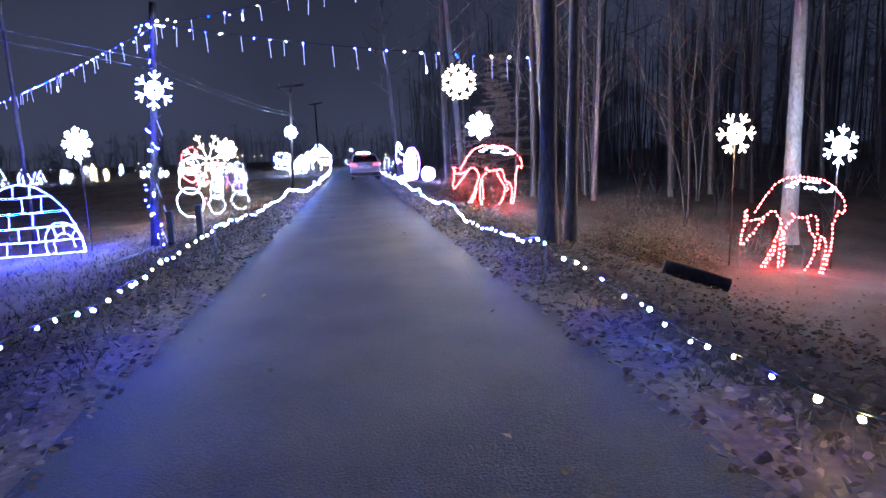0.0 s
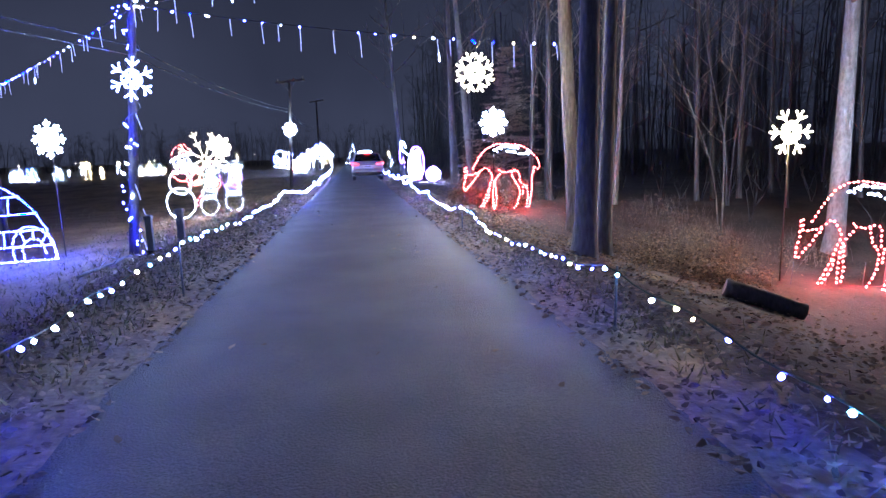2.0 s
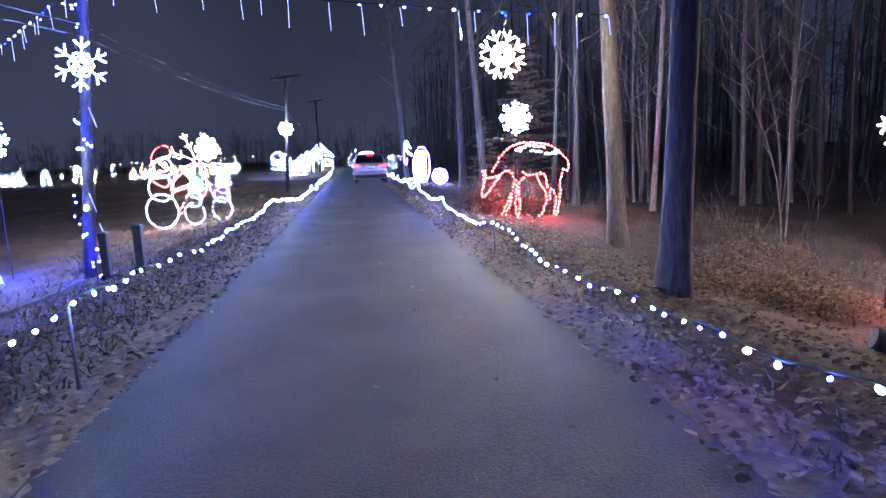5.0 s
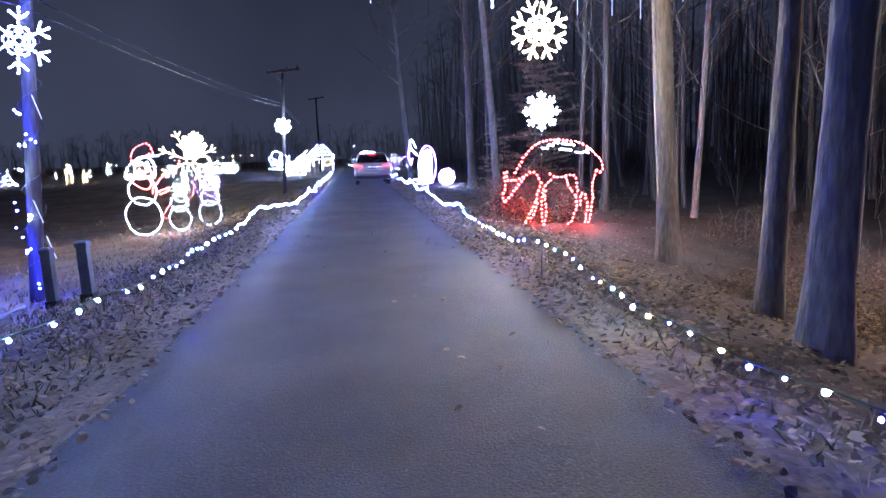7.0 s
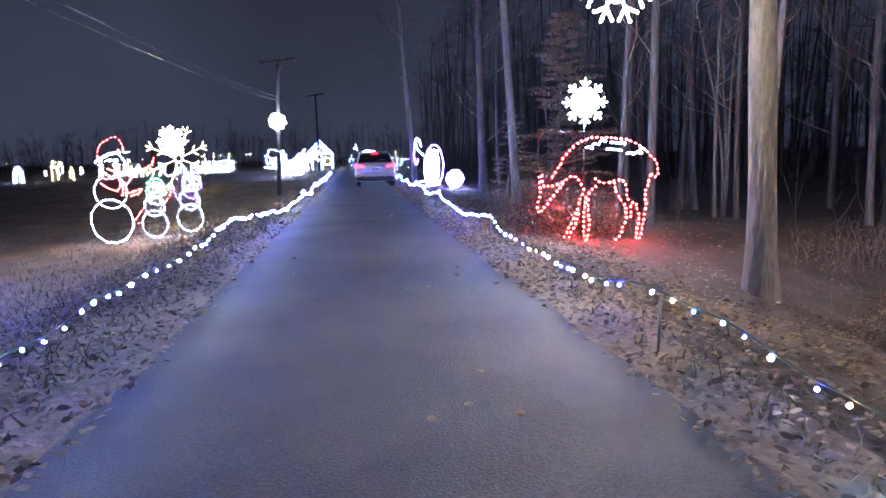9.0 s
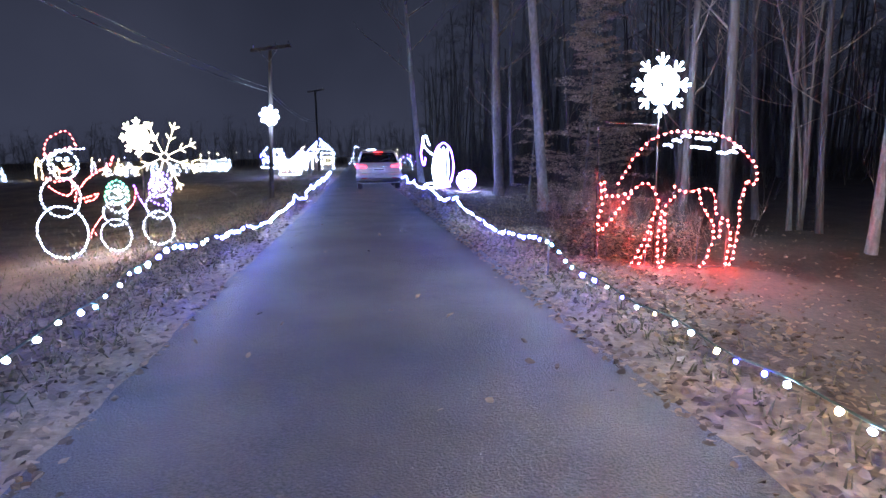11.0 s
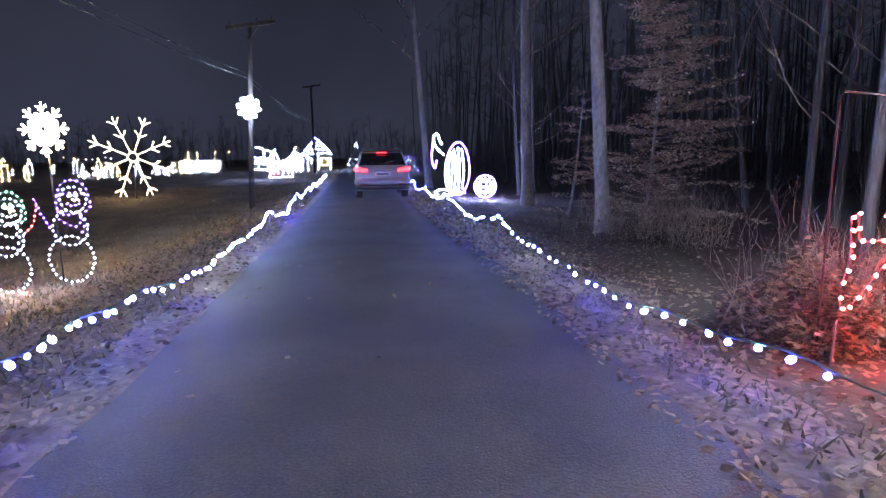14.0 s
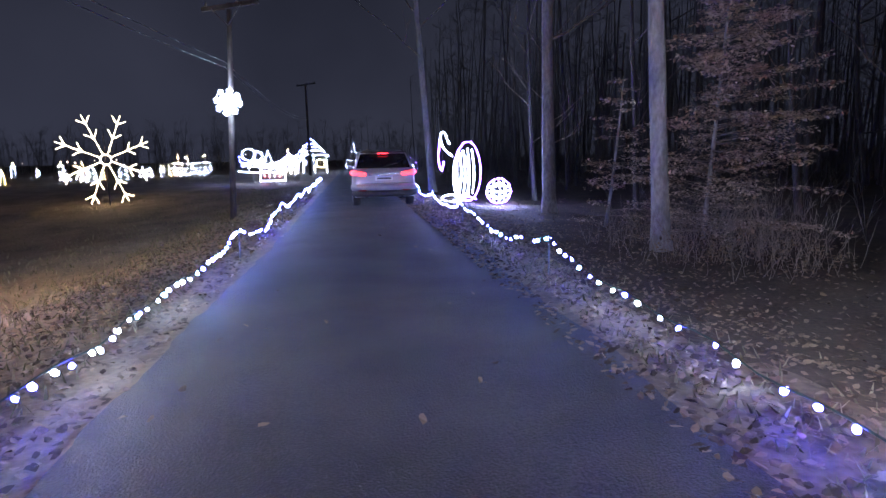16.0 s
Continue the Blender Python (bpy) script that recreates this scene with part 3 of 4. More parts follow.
# ---- a car ahead on the lane ----
M_CARPAINT = paint("silver_car_paint", (0.30, 0.31, 0.33), (0.38, 0.39, 0.41), 0.30, 0.8, 30, 0.02, 0.35)
M_GLASS = paint("dark_car_glass", (0.010, 0.011, 0.014), (0.016, 0.017, 0.020), 0.06, 1, 10, 0)
M_TYRE = paint("black_tyre", (0.015, 0.015, 0.016), (0.035, 0.035, 0.036), 0.85, 4, 50, 0.3)
M_TRIM = paint("black_plastic_trim", (0.02, 0.02, 0.022), (0.04, 0.04, 0.043), 0.6, 4, 50, 0.2)
M_TAIL = paint("red_lens", (0.22, 0.012, 0.012), (0.34, 0.02, 0.018), 0.15, 6, 60, 0.05)
M_RIM = paint("alloy_rim", (0.40, 0.40, 0.42), (0.55, 0.55, 0.57), 0.35, 4, 40, 0.05, 0.8)
M_PLATE = paint("pale_plate", (0.50, 0.52, 0.55), (0.62, 0.63, 0.66), 0.5, 4, 40, 0.02)
M_CHROME = paint("chrome", (0.6, 0.6, 0.62), (0.7, 0.7, 0.72), 0.15, 4, 40, 0, 1.0)


def loft(sections):
    """A skin over rings of equal length; the ends are closed."""
    sh, n = Shape(), len(sections[0])
    for sec in sections:
        sh.v += [Vector(p) for p in sec]
    for i in range(len(sections) - 1):
        for k in range(n):
            a, b = i * n, (i + 1) * n
            sh.f.append((a + k, a + (k + 1) % n, b + (k + 1) % n, b + k))
    sh.f += [tuple(reversed(range(n))), tuple(range((len(sections) - 1) * n, len(sections) * n))]
    return sh


def car(x, y, label):
    ob = thing("car", pose(x, y, 0.035), label, "car")
    # rear bumper at y = 0, bonnet's nose at y = 4.55
    def hull(w, z0, z1, yy, tuck=0.93):
        return [(-w * tuck, yy, z0), (-w, yy, z0 + 0.18), (-w, yy, (z0 + z1) / 2), (-w * 0.99, yy, z1 - 0.10), (-w * 0.93, yy, z1), (w * 0.93, yy, z1), (w * 0.99, yy, z1 - 0.10), (w, yy, (z0 + z1) / 2), (w, yy, z0 + 0.18), (w * tuck, yy, z0)]
    part("body", loft([hull(0.80, 0.42, 1.02, 0.0), hull(0.88, 0.34, 1.08, 0.06), hull(0.92, 0.28, 1.10, 0.30), hull(0.93, 0.25, 1.09, 1.2), hull(0.93, 0.25, 1.07, 2.8), hull(0.92, 0.25, 1.04, 3.4), hull(0.90, 0.27, 0.96, 4.05), hull(0.83, 0.32, 0.84, 4.42), hull(0.68, 0.40, 0.72, 4.55)]), M_CARPAINT, ob)
    def roof(w0, w1, z1, yy):
        return [(-w0, yy, 0.98), (-w1 - 0.05, yy, z1 - 0.16), (-w1, yy, z1 - 0.05), (-w1 * 0.8, yy, z1), (w1 * 0.8, yy, z1), (w1, yy, z1 - 0.05), (w1 + 0.05, yy, z1 - 0.16), (w0, yy, 0.98)]
    part("cabin", loft([roof(0.86, 0.82, 1.12, 0.08), roof(0.87, 0.71, 1.58, 0.42), roof(0.87, 0.70, 1.66, 0.95), roof(0.87, 0.70, 1.66, 2.1), roof(0.87, 0.71, 1.54, 2.75), roof(0.84, 0.79, 1.08, 3.5)]), M_CARPAINT, ob)
    part("rear_window", Shape().quad((-0.80, 0.085, 1.13), (0.80, 0.085, 1.13), (0.66, 0.385, 1.55), (-0.66, 0.385, 1.55)), M_GLASS, ob, smooth=False)
    part("roof_spoiler", loft([[(-0.66, yy, z), (0.66, yy, z), (0.64, yy, z + 0.035), (-0.64, yy, z + 0.035)] for yy, z in ((0.30, 1.575), (0.62, 1.60))]), M_TRIM, ob, smooth=False)
    part("windscreen", Shape().quad((-0.60, 2.80, 1.54), (0.60, 2.80, 1.54), (0.68, 3.50, 1.10), (-0.68, 3.50, 1.10)), M_GLASS, ob, smooth=False)
    for sx in (-1, 1):
        part("side_window", Shape().quad((sx * 0.856, 0.60, 1.13), (sx * 0.856, 1.75, 1.13), (sx * 0.772, 1.75, 1.46), (sx * 0.772, 0.85, 1.44)), M_GLASS, ob, smooth=False)
        part("side_window", Shape().quad((sx * 0.856, 1.82, 1.13), (sx * 0.852, 3.10, 1.12), (sx * 0.790, 2.62, 1.38), (sx * 0.772, 1.82, 1.46)), M_GLASS, ob, smooth=False)
        part("tail_light", Shape().tube([(sx * 0.52, 0.000, 0.97), (sx * 0.66, -0.004, 0.98), (sx * 0.82, 0.03, 1.00), (sx * 0.905, 0.20, 1.01)], 0.045, 0.075, sides=8), L_BRAKE, ob, "lit red brake light")
        part("reflector", Shape().tube([(sx * 0.52, -0.095, 0.50), (sx * 0.74, -0.06, 0.50)], 0.02, sides=6), M_TAIL, ob)
        part("wing_mirror", Shape().tube([(sx * 0.90, 3.0, 1.10), (sx * 1.0, 2.98, 1.14), (sx * 1.06, 2.98, 1.14)], 0.05, 0.08, sides=8), M_CARPAINT, ob)
        part("roof_rail", Shape().tube([(sx * 0.62, 0.75, 1.65), (sx * 0.62, 0.95, 1.70), (sx * 0.62, 2.0, 1.70), (sx * 0.62, 2.2, 1.64)], 0.015, sides=6), M_TRIM, ob)
        for wy in (0.85, 3.60):
            wh = part("wheel", Shape().tube([(sx * 0.70, wy, 0.34), (sx * 0.91, wy, 0.34)], 0.34, sides=20), M_TYRE, ob)
            part("rim", Shape().tube([(sx * 0.905, wy, 0.34), (sx * 0.922, wy, 0.34)], 0.22, sides=16), M_RIM, wh)
        part("exhaust", Shape().tube([(sx * 0.52, -0.04, 0.33), (sx * 0.52, 0.25, 0.33)], 0.035, sides=8), M_CHROME, ob)
    part("bumper", Shape().tube([(-0.90, 0.14, 0.60), (-0.76, -0.01, 0.58), (0, -0.05, 0.58), (0.76, -0.01, 0.58), (0.90, 0.14, 0.60)], 0.095, sides=10), M_CARPAINT, ob)
    part("bumper_skirt", Shape().tube([(-0.88, 0.14, 0.42), (-0.74, 0.0, 0.41), (0, -0.03, 0.41), (0.74, 0.0, 0.41), (0.88, 0.14, 0.42)], 0.10, sides=10), M_TRIM, ob)
    part("tailgate_seam", Shape().box(-0.72, -0.012, 0.690, 0.72, 0.02, 0.702), M_TRIM, ob, smooth=False)
    plate = part("plate", Shape().box(-0.26, -0.030, 0.78, 0.26, -0.006, 0.90), M_PLATE, ob, smooth=False)
    part("plate_bar", Shape().box(-0.20, -0.036, 0.815, 0.20, -0.029, 0.865), M_TRIM, plate, smooth=False)
    part("chrome_strip", Shape().box(-0.45, -0.022, 0.93, 0.45, 0.0, 0.955), M_CHROME, ob, smooth=False)
    part("high_brake_light", Shape().box(-0.16, 0.285, 1.545, 0.16, 0.31, 1.572), L_BRAKE, ob, "lit red strip", smooth=False)
    part("wiper", Shape().tube([(0.0, 0.085, 1.16), (0.25, 0.13, 1.24), (0.42, 0.15, 1.27)], 0.010, sides=5), M_TRIM, ob)
    part("aerial", Shape().tube([(0, 1.0, 1.65), (0, 0.88, 1.76)], 0.02, 0.008, sides=6), M_TRIM, ob)
    return ob


car(0.90, 36.4, "silver hatchback car with red tail lights, standing on the lane")


# ---- lit figures further along the lane ----
def figure(name, x, y, label, category, lines, r=0.04, step=0.11, group="", z=None, lamps=None):
    ob = thing(name, pose(x, y, ground_z(x, y) if z is None else z), label, category, group)
    for nm, ctrl, lamp in lines:
        pts = spline(ctrl, step)
        part(nm, Shape().tube(pts, 0.012, sides=5), M_STEEL, ob)
        bulbs(ob, [p + Vector((0, -0.03, 0)) for p in pts], lamp, r)
    lo = min(min(p[0] for p in c) for _, c, _ in lines)
    hi = max(max(p[0] for p in c) for _, c, _ in lines)
    for px in (lo * 0.6 + hi * 0.4, lo * 0.4 + hi * 0.6):
        part("stake", Shape().tube([(px, 0.03, -0.3), (px, 0.03, 0.8)], 0.014, sides=5), M_STEEL, ob)
    return ob


figure("penguin_light", 4.0, 41.0, "violet-white penguin outline with a bright belly", "penguin light", [
    ("body", ring(0.30, 1.15, 0.50, 1.10, 14) + [(0.80, 1.15)], L_VIOLET),
    ("belly", ring(0.05, 0.95, 0.30, 0.85, 12) + [(0.35, 0.95)], L_COOL),
    ("belly_line", [(-0.05, 0.2), (0.05, 1.0), (0.0, 1.8)], L_COOL),
    ("belly_line", [(0.12, 0.2), (0.20, 1.0), (0.15, 1.9)], L_COOL),
    ("belly_line", [(-0.15, 0.4), (-0.12, 1.0), (-0.1, 1.6)], L_COOL),
    ("belly_line", [(0.30, 0.25), (0.36, 1.1), (0.31, 2.0)], L_COOL),
    ("belly_line", [(0.48, 0.35), (0.55, 1.1), (0.47, 1.95)], L_COOL),
    ("flipper", [(-0.30, 1.75), (-0.62, 2.05), (-0.72, 2.45), (-0.58, 2.62), (-0.40, 2.2)], L_COOL),
    ("flipper", [(-0.72, 2.35), (-0.82, 1.7), (-0.70, 1.2), (-0.60, 1.5)], L_VIOLET),
    ("foot", [(-0.75, 0.10), (-0.5, 0.28), (-0.2, 0.25), (0.05, 0.08), (-0.4, 0.04), (-0.75, 0.10)], L_COOL),
    ("foot", [(0.1, 0.10), (0.3, 0.20), (0.6, 0.10)], L_VIOLET)], 0.018, 0.10)
figure("snowball_light", 5.32, 40.3, "round violet-white patterned ball beside the penguin", "ball light", [
    ("rim", ring(0, 0.52, 0.46, 0.46, 14) + [(0.46, 0.52)], L_VIOLET),
    ("inner", ring(0, 0.52, 0.28, 0.28, 10) + [(0.28, 0.52)], L_COOL),
    ("band", [(-0.4, 0.66), (0, 0.72), (0.4, 0.66)], L_COOL),
    ("band", [(-0.4, 0.36), (0, 0.30), (0.4, 0.36)], L_COOL),
    ("band", [(-0.44, 0.52), (0, 0.50), (0.44, 0.52)], L_COOL),
    ("band", [(-0.2, 0.14), (-0.22, 0.5), (-0.18, 0.90)], L_COOL), ("band", [(0.2, 0.14), (0.22, 0.5), (0.18, 0.90)], L_COOL),
    ("band", [(0, 0.10), (0.04, 0.5), (0, 0.94)], L_VIOLET)], 0.016, 0.10)
figure("sign_light", -4.95, 57.2, "small white lit board with red bars under the sleigh", "lit sign", [
    ("rim", [(-0.75, 0.20), (0.75, 0.20)], L_COOL), ("rim", [(-0.75, 1.00), (0.75, 1.00)], L_COOL), ("rim", [(-0.75, 0.20), (-0.75, 1.00)], L_COOL), ("rim", [(0.75, 0.20), (0.75, 1.00)], L_COOL),
    ("bar", [(-0.5, 0.45), (-0.5, 0.80)], L_RED), ("bar", [(-0.2, 0.45), (-0.2, 0.80)], L_RED), ("bar", [(0.1, 0.45), (0.15, 0.80)], L_COOL), ("bar", [(0.45, 0.45), (0.45, 0.80)], L_RED)], 0.010, 0.09)
figure("sleigh_light", -6.25, 60.0, "blue-white lit sleigh outline heaped with sacks", "sleigh light", [
    ("runner", [(-1.2, 0.75), (-0.4, 0.65), (0.5, 0.67), (0.95, 0.95), (0.75, 1.25)], L_COOL),
    ("side", [(-1.0, 1.0), (-1.2, 1.75), (-0.6, 1.45), (0.1, 1.35), (0.6, 1.75)], L_BLUEWHITE),
    ("panel", [(-1.0, 1.15), (0.0, 1.05), (0.6, 1.2)], L_COOL), ("panel", [(-0.9, 1.32), (-0.1, 1.22), (0.55, 1.45)], L_COOL),
    ("strut", [(-0.6, 0.68), (-0.6, 1.05)], L_COOL), ("strut", [(0.2, 0.66), (0.2, 1.08)], L_COOL),
    ("sack", ring(-0.55, 1.85, 0.42, 0.40, 8) + [(-0.13, 1.85)], L_COOL), ("sack", ring(0.05, 1.75, 0.28, 0.30, 8) + [(0.33, 1.75)], L_COOL)], 0.014, 0.12)
for dx, dz in ((0.0, 0.0), (1.25, 0.22)):
    figure("reindeer_light", -4.75 + 0.85 * dx, 60.3, "white lit leaping reindeer before the sleigh", "reindeer light", [
        ("back", [(-0.55, 1.15 + dz), (-0.2, 1.35 + dz), (0.25, 1.40 + dz), (0.45, 1.80 + dz), (0.68, 1.74 + dz), (0.52, 1.50 + dz)], L_COOL),
        ("belly", [(-0.5, 1.05 + dz), (0.0, 1.08 + dz), (0.4, 1.30 + dz)], L_COOL),
        ("leg", [(-0.5, 1.1 + dz), (-0.75, 0.85 + dz), (-0.9, 0.70 + dz)], L_COOL), ("leg", [(0.35, 1.25 + dz), (0.62, 1.05 + dz), (0.50, 0.85 + dz)], L_COOL),
        ("antler", [(0.48, 1.82 + dz), (0.42, 2.1 + dz), (0.58, 2.2 + dz)], L_WARM)], 0.0115, 0.11, "sleigh team")


def house_light(x, y, k, label):
    figure("house_light", x, y, label, "house light", [
        ("wall", [(-1.5 * k, 0.1), (-1.5 * k, 1.8 * k)], L_COOL),
        ("wall", [(1.5 * k, 0.1), (1.5 * k, 1.8 * k)], L_COOL),
        ("wall", [(0.2 * k, 0.1), (0.2 * k, 1.7 * k)], L_COOL),
        ("roof", [(-1.7 * k, 1.7 * k), (-0.8 * k, 2.6 * k), (0.0, 3.5 * k)], L_BLUEWHITE),
        ("roof", [(0.0, 3.5 * k), (0.9 * k, 2.6 * k), (1.7 * k, 1.7 * k)], L_COOL),
        ("eave", [(-1.6 * k, 1.8 * k), (0, 1.85 * k), (1.6 * k, 1.8 * k)], L_COOL),
        ("beam", [(-1.2 * k, 2.2 * k), (0, 2.3 * k), (1.2 * k, 2.2 * k)], L_COOL),
        ("beam", [(-0.8 * k, 2.6 * k), (0, 2.65 * k), (0.8 * k, 2.6 * k)], L_COOL),
        ("beam", [(-0.4 * k, 3.0 * k), (0.4 * k, 3.0 * k)], L_BLUEWHITE),
        ("post", [(-0.9 * k, 0.1), (-0.9 * k, 1.8 * k)], L_COOL),
        ("window", [(0.5 * k, 0.6 * k), (1.2 * k, 0.6 * k), (1.2 * k, 1.3 * k), (0.5 * k, 1.3 * k), (0.5 * k, 0.6 * k)], L_WARM)], 0.022, 0.25)


house_light(-4.35, 85.0, 1.05, "white and blue lit house outline at the bend")
house_light(-6.9, 86.0, 0.62, "small white lit cottage outline at the bend")


def tree_light(x, y, h, lamp, label, r=0.010):
    figure("tree_light", x, y, label, "tree light", [
        ("side", [(-0.34 * h, 0.15 * h), (-0.16 * h, 0.55 * h), (0, h)], lamp),
        ("side", [(0.34 * h, 0.15 * h), (0.16 * h, 0.55 * h), (0, h)], lamp),
        ("tier", [(-0.34 * h, 0.15 * h), (0, 0.11 * h), (0.34 * h, 0.15 * h)], lamp),
        ("tier", [(-0.22 * h, 0.42 * h), (0, 0.38 * h), (0.22 * h, 0.42 * h)], lamp),
        ("trunk", [(0, 0.0), (0, 0.12 * h)], L_WARM)], r, 0.22, "far lit figures")


def candle_light(x, y, h, lamp, label, r=0.010):
    figure("candle_light", x, y, label, "candle light", [
        ("stick", [(-0.14 * h, 0.02), (-0.13 * h, 0.7 * h)], lamp),
        ("stick", [(0.14 * h, 0.02), (0.13 * h, 0.7 * h)], lamp),
        ("rim", [(-0.14 * h, 0.7 * h), (0, 0.66 * h), (0.14 * h, 0.7 * h)], lamp),
        ("flame", [(0, 0.72 * h), (-0.08 * h, 0.85 * h), (0, h), (0.08 * h, 0.85 * h), (0, 0.72 * h)], L_WARM)], r, 0.2, "far lit figures")


def arch_light(x, y, w, h, lamp, label, r=0.010):
    figure("arch_light", x, y, label, "arch light", [
        ("outer", [(-w / 2, 0), (-0.42 * w, 0.6 * h), (0, h), (0.42 * w, 0.6 * h), (w / 2, 0)], lamp),
        ("inner", [(-0.3 * w, 0), (-0.22 * w, 0.5 * h), (0, 0.75 * h), (0.22 * w, 0.5 * h), (0.3 * w, 0)], L_COOL)], r, 0.22, "far lit figures")


def train_light(x, y, w, lamp, label, r=0.010):
    figure("train_light", x, y, label, "train light", [
        ("wagon", [(-w / 2, 0.3), (w / 2, 0.3), (w / 2, 1.3), (-w / 2, 1.2), (-w / 2, 0.3)], lamp),
        ("slat", [(-w / 2, 0.8), (0, 0.85), (w / 2, 0.8)], L_COOL),
        ("wheel", ring(-w / 4, 0.3, 0.3, 0.3, 8) + [(-w / 4 + 0.3, 0.3)], lamp),
        ("wheel", ring(w / 4, 0.3, 0.3, 0.3, 8) + [(w / 4 + 0.3, 0.3)], lamp),
        ("chimney", [(w * 0.3, 1.2), (w * 0.3, 2.2)], L_WARM)], r, 0.22, "far lit figures")


tree_light(-8.3, 80.0, 2.4, L_COOL, "white lit tree beside the far cottage", 0.016)
tree_light(-7.2, 82.0, 1.5, L_WARM, "small warm lit tree beside the far cottage", 0.016)
candle_light(-6.0, 81.0, 1.7, L_COOL, "white lit candle beside the far cottage", 0.016)
tree_light(0.2, 90, 3.2, L_COOL, "tall blue-white lit tree at the end of the lane")
candle_light(5.4, 88, 2.4, L_COOL, "white lit candle at the end of the lane")
arch_light(7.0, 92, 2.2, 1.9, L_VIOLET, "small violet lit arch at the end of the lane")
figure("sign_light", 2.0, 90, "bright white lit board over the lane's end", "lit sign", [
    ("rim", [(-0.8, 1.5), (0.8, 1.5), (0.8, 2.1), (-0.8, 2.1), (-0.8, 1.5)], L_COOL), ("inner_bar", [(-0.7, 1.8), (0, 1.8), (0.7, 1.8)], L_COOL)], 0.07, 0.2)
for tx, w in ((-17.5, 1.6), (-15.7, 1.6)):
    train_light(tx, 84, w, L_COOL, "cool white lit train wagon standing far across the field", 0.012)
rs = random.Random(5)
x = -58.0
while x < -18:
    y = 96 + 0.5 * (x + 34) if x < -34 else 57 + 1.5 * (x + 34) + rs.uniform(-3, 5)
    kind = rs.choice("tcccctar")
    lamp = rs.choice((L_COOL, L_COOL, L_COOL, L_WARM, L_WARM, L_BLUEWHITE))
    shade = {"t": "lit tree", "c": "lit candle", "a": "lit arch", "r": "lit wagon"}[kind]
    colour = {L_COOL: "cool white", L_WARM: "warm white", L_BLUEWHITE: "blue-white", L_VIOLET: "violet"}[lamp]
    text = f"{colour} {shade} standing far across the dark field"
    if kind == "t":
        tree_light(x, y, rs.uniform(0.9, 1.7), lamp, text, 0.013)
    elif kind == "c":
        candle_light(x, y, rs.uniform(0.7, 1.8), lamp, text, 0.013)
    elif kind == "a":
        arch_light(x, y, rs.uniform(0.7, 1.1), rs.uniform(0.8, 1.4), lamp, text, 0.013)
    else:
        train_light(x, y, rs.uniform(0.9, 1.3), lamp, text, 0.013)
    x += rs.choice((0.6, 0.8, 1.1, 1.9)) * (2.6 if x < -34 else 0.85)

ob = thing("string_light", pose(-62, 118, ground_z(-40, 118) + 1.2), "long warm white bulb string across the far field", "string light")
pts = [Vector((i * 1.1, -0.11 * i + 2.5, 0.35 + 0.024 * i + 0.30 * math.sin(i * 0.8) * math.sin(i * 0.31))) for i in range(50)]
part("cord", Shape().tube(pts, 0.012, sides=4), M_WIRE, ob)
for i in range(0, 50, 6):
    part("stake", Shape().tube([pts[i] - Vector((0, 0, 2.0)), pts[i]], 0.02, sides=5), M_STEEL, ob)
for i, p in enumerate(pts):
    if rs.random() < 0.4:
        bulbs(ob, [p + Vector((rs.uniform(-0.4, 0.4), 0, -0.04))], L_WARM if i % 3 else L_COOL, rs.choice((0.010, 0.014, 0.019)))


# ---- the woods ----
def trunk_line(h, lean, bend, seed, n=14):
    rg = random.Random(seed)
    a, b = rg.uniform(0, 6), rg.uniform(0.5, 1.0)
    return [Vector((lean[0] * i / n + bend * math.sin(a + b * 3 * i / n) - bend * math.sin(a), lean[1] * i / n + bend * 0.7 * (math.cos(a + b * 2.3 * i / n) - math.cos(a)), h * i / n)) for i in range(n + 1)]


def limb(sh, rg, start, way, length, r, depth, sides=0):
    pts, p, d = [start], start.copy(), way.normalized()
    k = 5
    for i in range(k):
        d = (d + Vector((rg.uniform(-0.25, 0.25), rg.uniform(-0.25, 0.25), rg.uniform(-0.05, 0.22)))).normalized()
        p = p + d * (length / k)
        pts.append(p.copy())
        if depth and i > 0 and rg.random() < 0.8:
            side = (d + Vector((rg.uniform(-1, 1), rg.uniform(-1, 1), rg.uniform(-0.1, 0.6)))).normalized()
            limb(sh, rg, p.copy(), side, length * rg.uniform(0.35, 0.6), r * 0.5, depth - 1, sides)
    sh.tube(pts, r, r * 0.25, sides=sides or (4 if r < 0.02 else 6))


